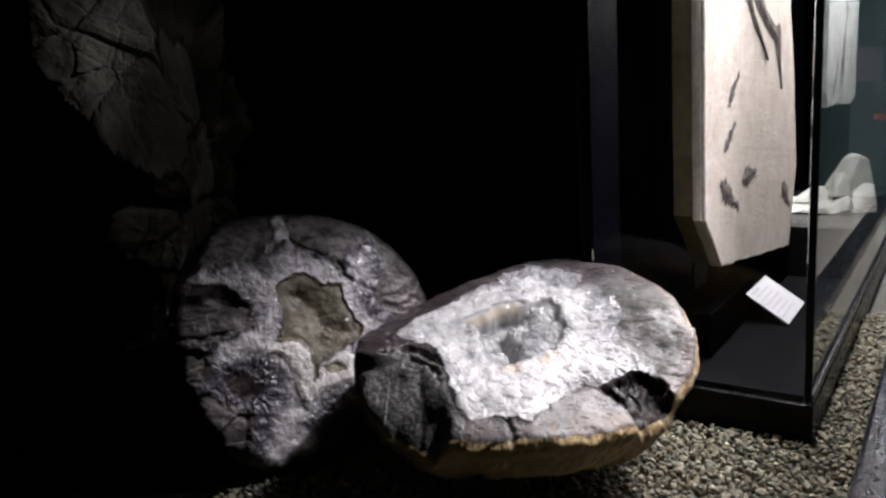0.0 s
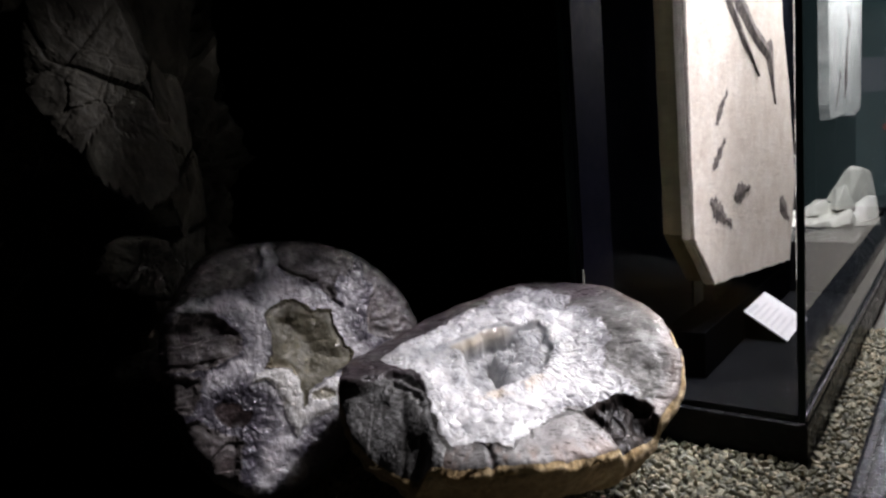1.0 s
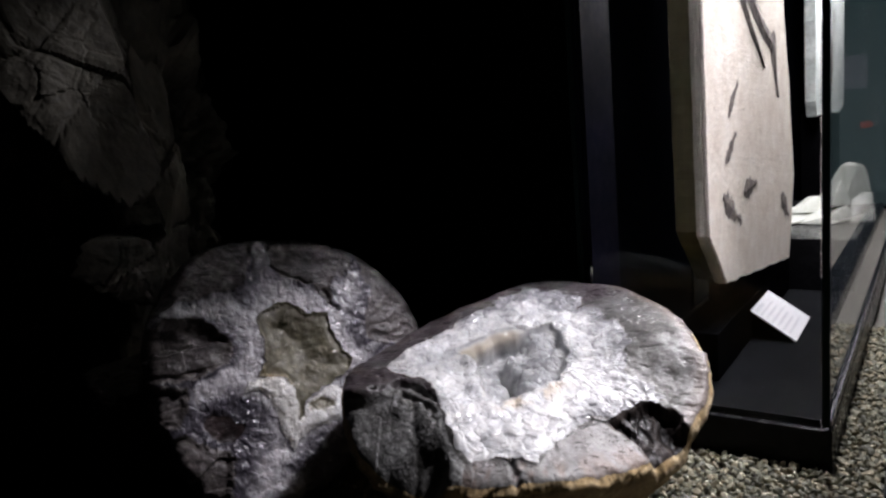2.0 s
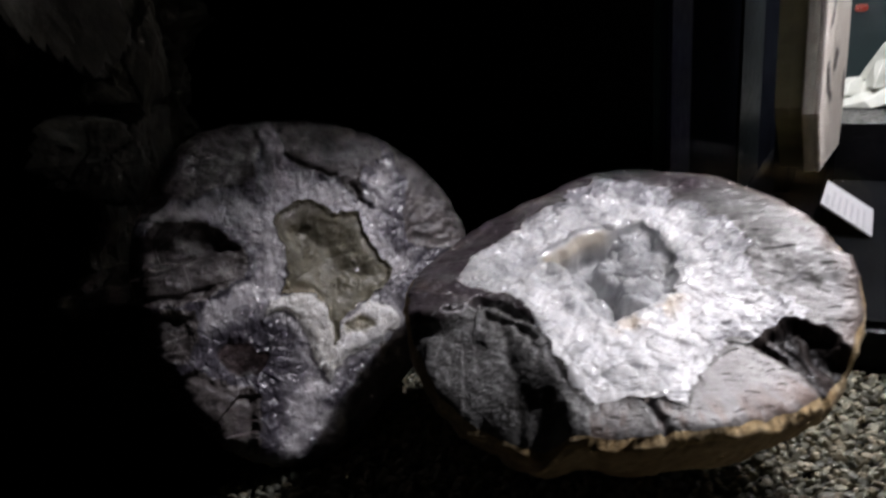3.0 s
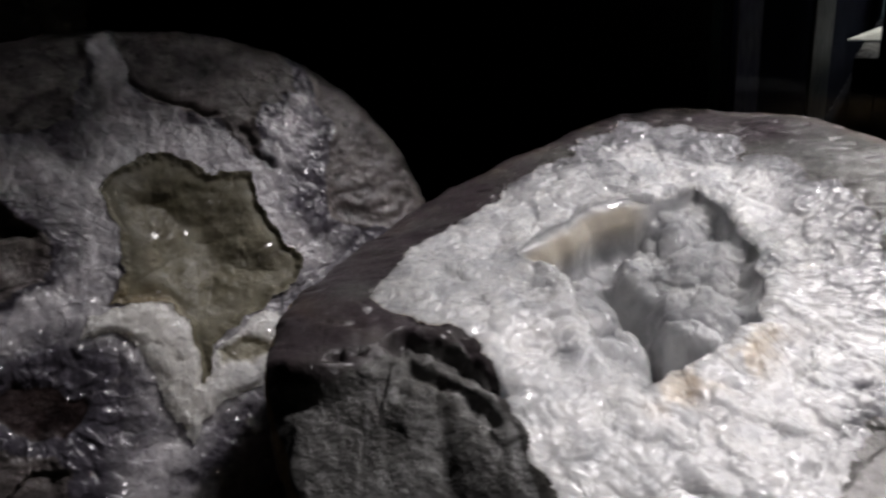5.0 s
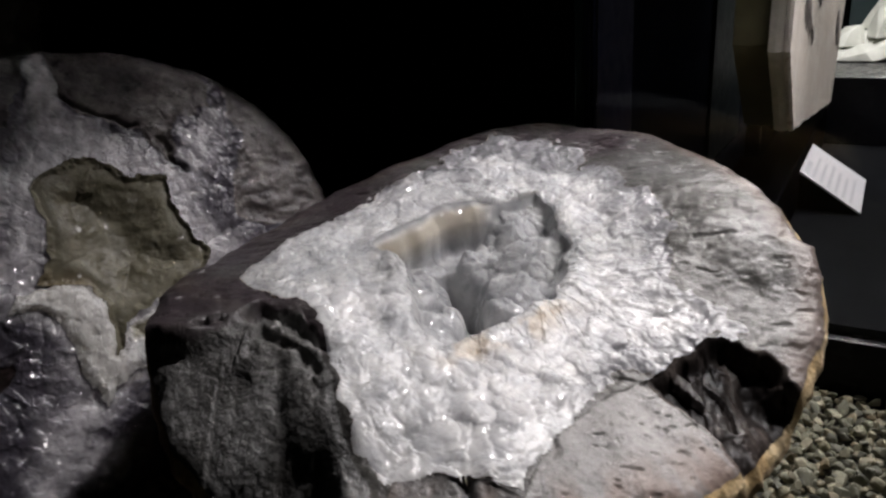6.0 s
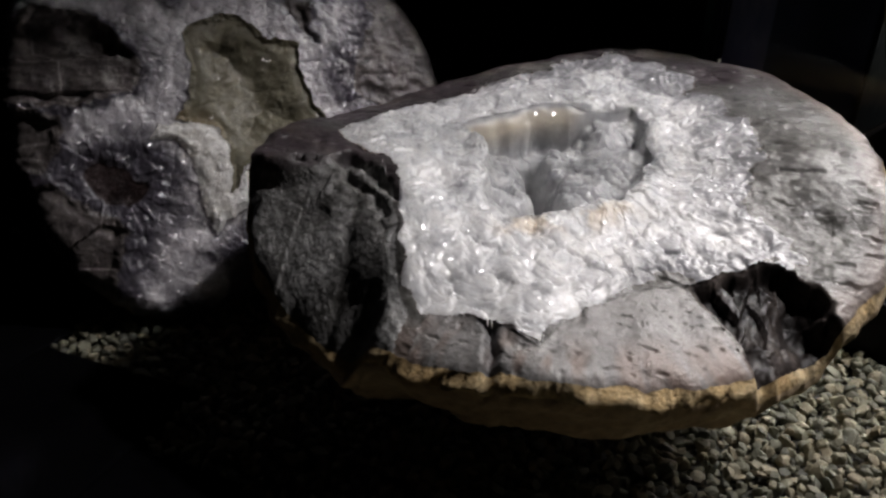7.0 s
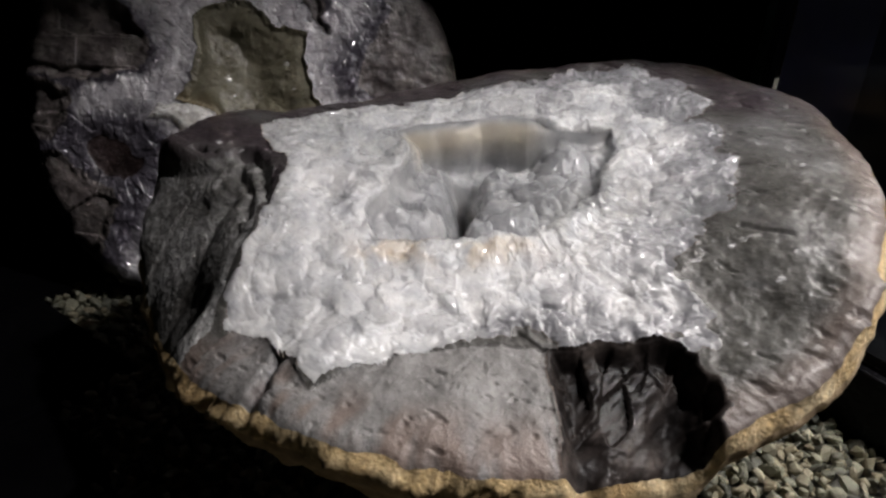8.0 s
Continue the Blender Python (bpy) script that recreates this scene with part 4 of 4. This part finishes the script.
def slab_data(name, outline, b0, b1, mat, seed):
    """A split slab that stands along the case: outline in its long way and height, a little ragged at the edge."""
    pts = np.array(outline, float)
    ring = []
    for p, q in zip(pts, np.roll(pts, -1, 0)):
        n = max(2, int(np.hypot(*(q - p)) / 0.012))
        ring += [p + (q - p) * k / n for k in range(n)]
    ring = np.array(ring)
    ring += 0.005 * np.stack([fractal(ring[:, 0] * 30, ring[:, 1] * 30, 3, seed), fractal(ring[:, 0] * 30 + 7, ring[:, 1] * 30, 3, seed + 1)], 1)
    bm = bmesh.new()
    layers = []
    for b, grow in ((b0, 0.0), (b0 + 0.0015, 0.002), ((b0 + b1) / 2, 0.004), (b1, 0.0)):
        mid = ring.mean(0)
        layers.append([bm.verts.new(in_case((mid + (p - mid) * (1 + grow))[0], b, (mid + (p - mid) * (1 + grow))[1])) for p in ring])
    n = len(ring)
    bm.faces.new(layers[0])
    bm.faces.new(layers[-1][::-1])
    for lo, hi in zip(layers, layers[1:]):
        for k in range(n):
            bm.faces.new((lo[k], hi[k], hi[(k + 1) % n], lo[(k + 1) % n]))
    bmesh.ops.recalc_face_normals(bm, faces=bm.faces)
    return bm_data(name, bm, mat)


PLATE = [(0.035, 0.92), (0.043, 0.45), (0.050, 0.277), (0.143, 0.193), (0.69, 0.130), (0.755, 0.30), (0.70, 0.50), (0.645, 0.63), (0.62, 0.92)]
plate = thing("fossil_plate", "cream limestone slab with dark fossil fish, standing in the case", "fossil")
face = part("slab", slab_data("slab", PLATE, 0.145, 0.1505, LIMESTONE, 7), plate, "cream limestone face")
part("edge_layer", slab_data("edge_layer", PLATE, 0.151, 0.1625, LIME_EDGE, 7), plate, "pale rough split edge")
part("backing", slab_data("backing", [(a + 0.008, z + 0.004) for a, z in PLATE], 0.163, 0.192, OLIVE_BACK, 9), plate, "olive brown plaster backing")


def fish_data(name, length, girth, fork, seed):
    """A flattened fossil fish in low relief: pointed head, belly, thin tail and forked fin."""
    n = 60
    s = np.linspace(0, 1, n)
    half = girth * np.sin(np.pi * np.clip(s * 1.12, 0, 1)) ** 0.7 * (1 - 0.6 * s) * 0.72 + 0.05 * girth + fork * np.clip((s - 0.84) / 0.16, 0, 1) ** 1.3
    wob = 0.4 * girth * fractal(s * 14, s * 0 + seed, 4, seed)
    bm = bmesh.new()
    up = [bm.verts.new(((s[k] - 0.5) * length, half[k] + wob[k], 0.0)) for k in range(n)]
    mid = [bm.verts.new(((s[k] - 0.5) * length, wob[k] * 0.5, 0.0012)) for k in range(n)]
    low = [bm.verts.new(((s[k] - 0.5) * length, -half[k] + wob[n - 1 - k], 0.0)) for k in range(n)]
    for k in range(n - 1):
        bm.faces.new((up[k], mid[k], mid[k + 1], up[k + 1]))
        bm.faces.new((mid[k], low[k], low[k + 1], mid[k + 1]))
    bmesh.ops.recalc_face_normals(bm, faces=bm.faces)
    return bm_data(name, bm, FOSSIL)


def on_plate(a, z, turn):
    """Flat on the slab's face, turned about its normal."""
    m = Matrix((LONG, Vector((0, 0, 1)), LONG.cross(Vector((0, 0, 1))))).transposed().to_4x4()
    return Matrix.Translation(in_case(a, 0.1446, z)) @ m @ pose(0, 0, 0, 0, 0, turn)


for a, z, turn, length, girth, fork in ((0.196, 0.457, 37, 0.082, 0.016, 0.006), (0.177, 0.386, 31, 0.080, 0.017, 0.006),
                                        (0.308, 0.318, 4, 0.10, 0.026, 0.008), (0.180, 0.296, -24, 0.125, 0.026, 0.010), (0.640, 0.245, -30, 0.10, 0.034, 0.006)):
    f = part("fossil_fish", fish_data("fossil_fish", length, girth, fork, int(a * 100)), face, "dark brown fossil fish")
    f.matrix_basis = on_plate(a, z, turn)



def bone_data(name, line, seed):
    """A long fossil spine in low relief: a ragged strip whose width changes along its line."""
    pts = []
    for (a0, z0, w0), (a1, z1, w1) in zip(line, line[1:]):
        pts += [(a0 + (a1 - a0) * k / 12, z0 + (z1 - z0) * k / 12, w0 + (w1 - w0) * k / 12) for k in range(12)]
    pts = np.array(pts + [line[-1]])
    way = np.gradient(pts[:, :2], axis=0)
    way /= np.linalg.norm(way, axis=1)[:, None]
    across = np.stack([-way[:, 1], way[:, 0]], 1)
    n = len(pts)
    rag = [1 + 0.2 * fractal(np.arange(n) * 0.6, np.full(n, seed + k * 5.0), 3, seed + k) for k in (0, 1)]
    bm = bmesh.new()
    rows = []
    for p, side, up, low in zip(pts, across, *rag):
        spots = (p[:2] + side * p[2] * up, p[:2], p[:2] - side * p[2] * low)
        rows.append([bm.verts.new(in_case(q[0], 0.1446 - lift, q[1])) for q, lift in zip(spots, (0.0, 0.0025, 0.0))])
    for f, g in zip(rows, rows[1:]):
        bm.faces.new((f[0], f[1], g[1], g[0]))
        bm.faces.new((f[1], f[2], g[2], g[1]))
    bmesh.ops.recalc_face_normals(bm, faces=bm.faces)
    return bm_data(name, bm, FOSSIL)


for seed, line in enumerate(([(0.20, 0.70, 0.022), (0.30, 0.635, 0.021), (0.421, 0.582, 0.016), (0.50, 0.560, 0.015), (0.528, 0.552, 0.032), (0.540, 0.525, 0.022), (0.565, 0.462, 0.002)],
                             [(0.20, 0.66, 0.018), (0.285, 0.605, 0.015), (0.33, 0.574, 0.012), (0.385, 0.545, 0.008), (0.437, 0.512, 0.002)])):
    part("fossil_spine", bone_data("fossil_spine", line, 31 + seed), face, "long dark fossil spine")

stand = thing("plate_stand", "low black stand under the fossil slab", "stand")
part("rail", case_box("rail", 0.10, 0.72, 0.150, 0.215, F + 0.001, 0.125, BLACK_MATT, 0.002), stand)
part("strut", case_box("strut", 0.30, 0.42, 0.1935, 0.212, F + 0.001, 0.70, BLACK_MATT, 0.002), stand)

# label card on a small wedge
card = thing("label_card", "white printed label card on a black wedge", "label")
down = (-SHORT * 0.829 - Vector((0, 0, 0.559))).normalized()
up = LONG.cross(down).normalized()
up = up if up.z > 0 else -up
mid = in_case(0.403, 0.119, 0.0815)
m_card = Matrix((LONG, down, LONG.cross(down))).transposed().to_4x4()
m_card.translation = mid
tilt = 1 if (m_card.to_3x3() @ Vector((0, 0, 1))).z > 0 else -1


def card_box(name, x0, x1, y0, y1, z0, z1, mat, bevel=0.0):
    ring = [(x0, y0), (x1, y0), (x1, y1), (x0, y1)]
    return box_data(name, [m_card @ Vector((x, y, z * tilt)) for z in (z0, z1) for x, y in ring], mat, bevel)


paper = part("paper", card_box("paper", -0.080, 0.080, -0.046, 0.046, 0.0, 0.0025, PAPER, 0.0006), card, "white paper")
rng = random.Random(4)
for k in range(7):
    y = -0.034 + 0.0105 * k
    part("text_line", card_box("text_line", -0.068, rng.uniform(0.02, 0.066) if k else -0.01, y, y + (0.004 if k else 0.006), 0.0026, 0.0029, INK), paper)
foot = [m_card @ Vector((x, y, -0.001 * tilt)) for x, y in ((-0.07, -0.04), (0.07, -0.04), (0.07, 0.036), (-0.07, 0.036))]
part("wedge", box_data("wedge", [Vector((p.x, p.y, F + 0.0005)) for p in foot] + foot, BLACK_MATT), card, "black wedge")

# the plinth with the white crystals, and the pale slab behind
tagged(new("plinth", case_box("plinth", 0.72, 1.45, 0.03, 0.26, F + 0.0005, 0.165, BLACK_GLOSS, 0.002)), "black plinth inside the glass case", "plinth")
cluster = thing("crystal_cluster", "cluster of blocky white crystals on a black plinth", "crystal")
right = Vector((0.94, -0.34, 0))
deep = Vector((0.34, 0.94, 0))


def lump(name, at, reach, height, turn, seed):
    """A blunt broken crystal: a stepped hull with worn edges, flat underneath."""
    rnd = random.Random(seed)
    pts = []
    for k in range(9):
        a = rnd.uniform(0, 2 * math.pi)
        up = rnd.random()
        wide = 1 - 0.65 * up
        pts.append(Vector((math.cos(a) * reach[0] * wide + 0.3 * reach[0] * up, math.sin(a) * reach[1] * wide, up * height)))
    pts += [Vector((-reach[0] * 1.1, 0, 0)), Vector((reach[0], 0, 0)), Vector((0, reach[1], 0)), Vector((0, -reach[1], 0))]
    bm = hull([q for q in pts])
    bmesh.ops.bevel(bm, geom=list(bm.edges), offset=min(reach[0], height) * 0.05, segments=1, affect="EDGES", profile=0.5, clamp_overlap=True)
    m = Matrix((right, deep, Vector((0, 0, 1)))).transposed().to_4x4()
    m.translation = at
    bm.transform(m @ pose(0, 0, 0, 0, 0, turn))
    return part(name, bm_data(name, bm, WHITE_CRYSTAL), cluster)


spot_of = in_case(0.985, 0.105, 0.166) - right * 0.028
for seed, (cx, cy, cz, rx, ry, tall, turn) in enumerate(((-0.045, 0.0, 0.0, 0.075, 0.045, 0.030, 0), (0.030, 0.02, 0.0, 0.062, 0.045, 0.058, 20), (-0.010, 0.01, 0.018, 0.040, 0.030, 0.042, 40),
                                                         (0.050, 0.025, 0.040, 0.042, 0.032, 0.075, -10), (0.020, -0.025, 0.0, 0.045, 0.025, 0.036, 10), (0.072, 0.0, 0.0, 0.030, 0.030, 0.066, 60), (0.035, 0.0, 0.030, 0.030, 0.024, 0.045, 75))):
    lump("crystal", spot_of + 1.25 * (right * cx + deep * cy) + Vector((0, 0, 1.3 * cz)), (1.3 * rx, 1.3 * ry), 1.35 * tall, turn, 40 + seed)

slab2 = thing("pale_fossil_slab", "tall pale stone slab with dark fossil marks", "fossil")
pale = part("slab", slab_data("slab", [(1.55, 0.98), (1.57, 0.46), (1.60, 0.415), (1.85, 0.425), (2.1, 0.41), (2.34, 0.44), (2.36, 0.98)], 0.20, 0.23, PALE_STONE, 21), slab2)
part("foot", case_box("foot", 1.7, 2.2, 0.20, 0.26, F + 0.0005, 0.42, BLACK_MATT, 0.002), slab2, "black foot")
for a, z, turn, length, girth, fork in ((1.95, 0.62, 70, 0.30, 0.05, 0.05), (1.75, 0.50, 50, 0.16, 0.02, 0.03)):
    f = part("fossil_fish", fish_data("fossil_fish", length, girth, fork, int(a * 100)), pale, "grey fossil mark")
    f.matrix_basis = Matrix.Translation(SHORT * (0.1996 - 0.1446)) @ on_plate(a, z, turn)

# the bright rail at the edge of the gravel
rail = thing("edge_rail", "glossy black rail with steel lip along the gravel", "rail")
body = part("rail_body", case_box("rail_body", -0.30, 2.6, -0.115, -0.062, -0.045, 0.018, RAIL_GLOSS, 0.006), rail, "glossy black rail")
part("steel_lip", case_box("steel_lip", -0.30, 2.6, -0.078, -0.0745, 0.0182, 0.0212, METAL, 0.001), body, "thin steel lip")

# a lit showcase far behind, seen through the glass
far = thing("far_showcase", "distant lit showcase with pale panel and red lamp", "display case")
part("frame", room_box("frame", 1.38, 2.9, 3.30, 3.58, -0.74, 1.6, BLACK_MATT, 0.01), far, "dark frame")
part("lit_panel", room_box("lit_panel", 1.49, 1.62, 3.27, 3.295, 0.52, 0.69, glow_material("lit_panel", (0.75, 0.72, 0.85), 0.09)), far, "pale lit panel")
# added glowing sheet, stands in for the teal haze seen in the glass
part("teal_haze", room_box("teal_haze", 1.42, 2.86, 3.2965, 3.2995, -0.1, 1.45, glow_material("teal_haze", (0.22, 0.36, 0.37), 0.07)), far, "dim teal glowing sheet added for the haze in the glass")
part("red_lamp", room_box("red_lamp", 1.59, 1.645, 3.25, 3.292, 0.32, 0.355, glow_material("red_lamp", (1.0, 0.12, 0.06), 0.22), 0.016), far, "small red lamp")

# ---- pebbles, last ----


def pebble_shapes(sub, count):
    out = []
    rnd = np.random.RandomState(5)
    for k in range(count):
        bm = bmesh.new()
        bmesh.ops.create_icosphere(bm, subdivisions=sub, radius=1.0)
        v = np.array([x.co for x in bm.verts])
        f = np.array([[w.index for w in p.verts] for p in bm.faces])
        bm.free()
        d = rnd.normal(size=(7, 3))
        d /= np.linalg.norm(d, axis=1)[:, None]
        for axis in d:
            reach = v @ axis
            cap = rnd.uniform(0.42, 0.74)
            v -= np.clip(reach - cap, 0, 9)[:, None] * axis * 0.97
        v *= (rnd.uniform(0.8, 1.25), rnd.uniform(0.65, 1.0), rnd.uniform(0.42, 0.7))
        out.append((v, f))
    return out


def turns(rnd, n):
    q = rnd.normal(size=(n, 4))
    q[:, 1:3] *= 0.45
    q /= np.linalg.norm(q, axis=1)[:, None]
    w, x, y, z = q.T
    return np.stack([1 - 2 * (y * y + z * z), 2 * (x * y - z * w), 2 * (x * z + y * w), 2 * (x * y + z * w), 1 - 2 * (x * x + z * z), 2 * (y * z - x * w),
                     2 * (x * z - y * w), 2 * (y * z + x * w), 1 - 2 * (x * x + y * y)], 1).reshape(-1, 3, 3)


def gravel():
    rnd = np.random.RandomState(9)
    shapes = {1: pebble_shapes(1, 8), 2: pebble_shapes(2, 8)}
    singles = [mesh_of("pebble", (v * 0.0062).tolist(), f.tolist(), PEBBLE_SINGLE, True) for v, f in shapes[2]]
    verts, faces, base, count = [], [], 0, 0
    for layer, step in ((0, 0.0078), (1, 0.0084)):
        gx, gy = np.meshgrid(np.arange(-0.66, 0.74, step), np.arange(-0.36, 0.75, step))
        x, y = gx.ravel() + rnd.uniform(-0.5, 0.5, gx.size) * step, gy.ravel() + rnd.uniform(-0.5, 0.5, gx.size) * step
        a, b = (x - CASE.x) * LONG.x + (y - CASE.y) * LONG.y, (x - CASE.x) * SHORT.x + (y - CASE.y) * SHORT.y
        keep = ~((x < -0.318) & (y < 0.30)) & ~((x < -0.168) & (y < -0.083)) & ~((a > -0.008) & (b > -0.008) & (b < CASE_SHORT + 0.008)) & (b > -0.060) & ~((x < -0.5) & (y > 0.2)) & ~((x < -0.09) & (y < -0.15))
        x, y, n = x[keep], y[keep], keep.sum()
        z = ground_height(x, y) - 0.006 + layer * 0.0055 + rnd.uniform(-0.0015, 0.002, n)
        size = rnd.uniform(0.0038, 0.0074, n)
        spin = turns(rnd, n)
        kind = rnd.randint(0, 8, n)
        for k in range(n):
            near = layer == 1 and 0.20 < x[k] < 0.40 and -0.08 < y[k] < 0.19 and count < 300
            if near:
                ob = new("pebble", singles[kind[k]])
                ob.parent = BED
                ob.matrix_basis = Matrix.Translation((x[k], y[k], z[k])) @ Matrix(spin[k].tolist()).to_4x4() @ Matrix.Scale(size[k] / 0.0062, 4)
                count += 1
                continue
            v, f = shapes[2 if layer else 1][kind[k]]
            verts.append((v * size[k]) @ spin[k].T + (x[k], y[k], z[k]))
            faces.append(f + base)
            base += len(v)
    data = bpy.data.meshes.new("pebbles")
    v, f = np.concatenate(verts), np.concatenate(faces)
    data.vertices.add(len(v))
    data.vertices.foreach_set("co", v.astype(np.float32).ravel())
    data.loops.add(f.size)
    data.loops.foreach_set("vertex_index", f.astype(np.int32).ravel())
    data.polygons.add(len(f))
    data.polygons.foreach_set("loop_start", np.arange(0, f.size, 3, dtype=np.int32))
    data.polygons.foreach_set("use_smooth", [False] * len(f))
    data.materials.append(PEBBLE)
    data.update(calc_edges=True)
    data.validate()
    ob = part("pebbles", data, BED)
    tagged(ob, kind="stuff")


gravel()
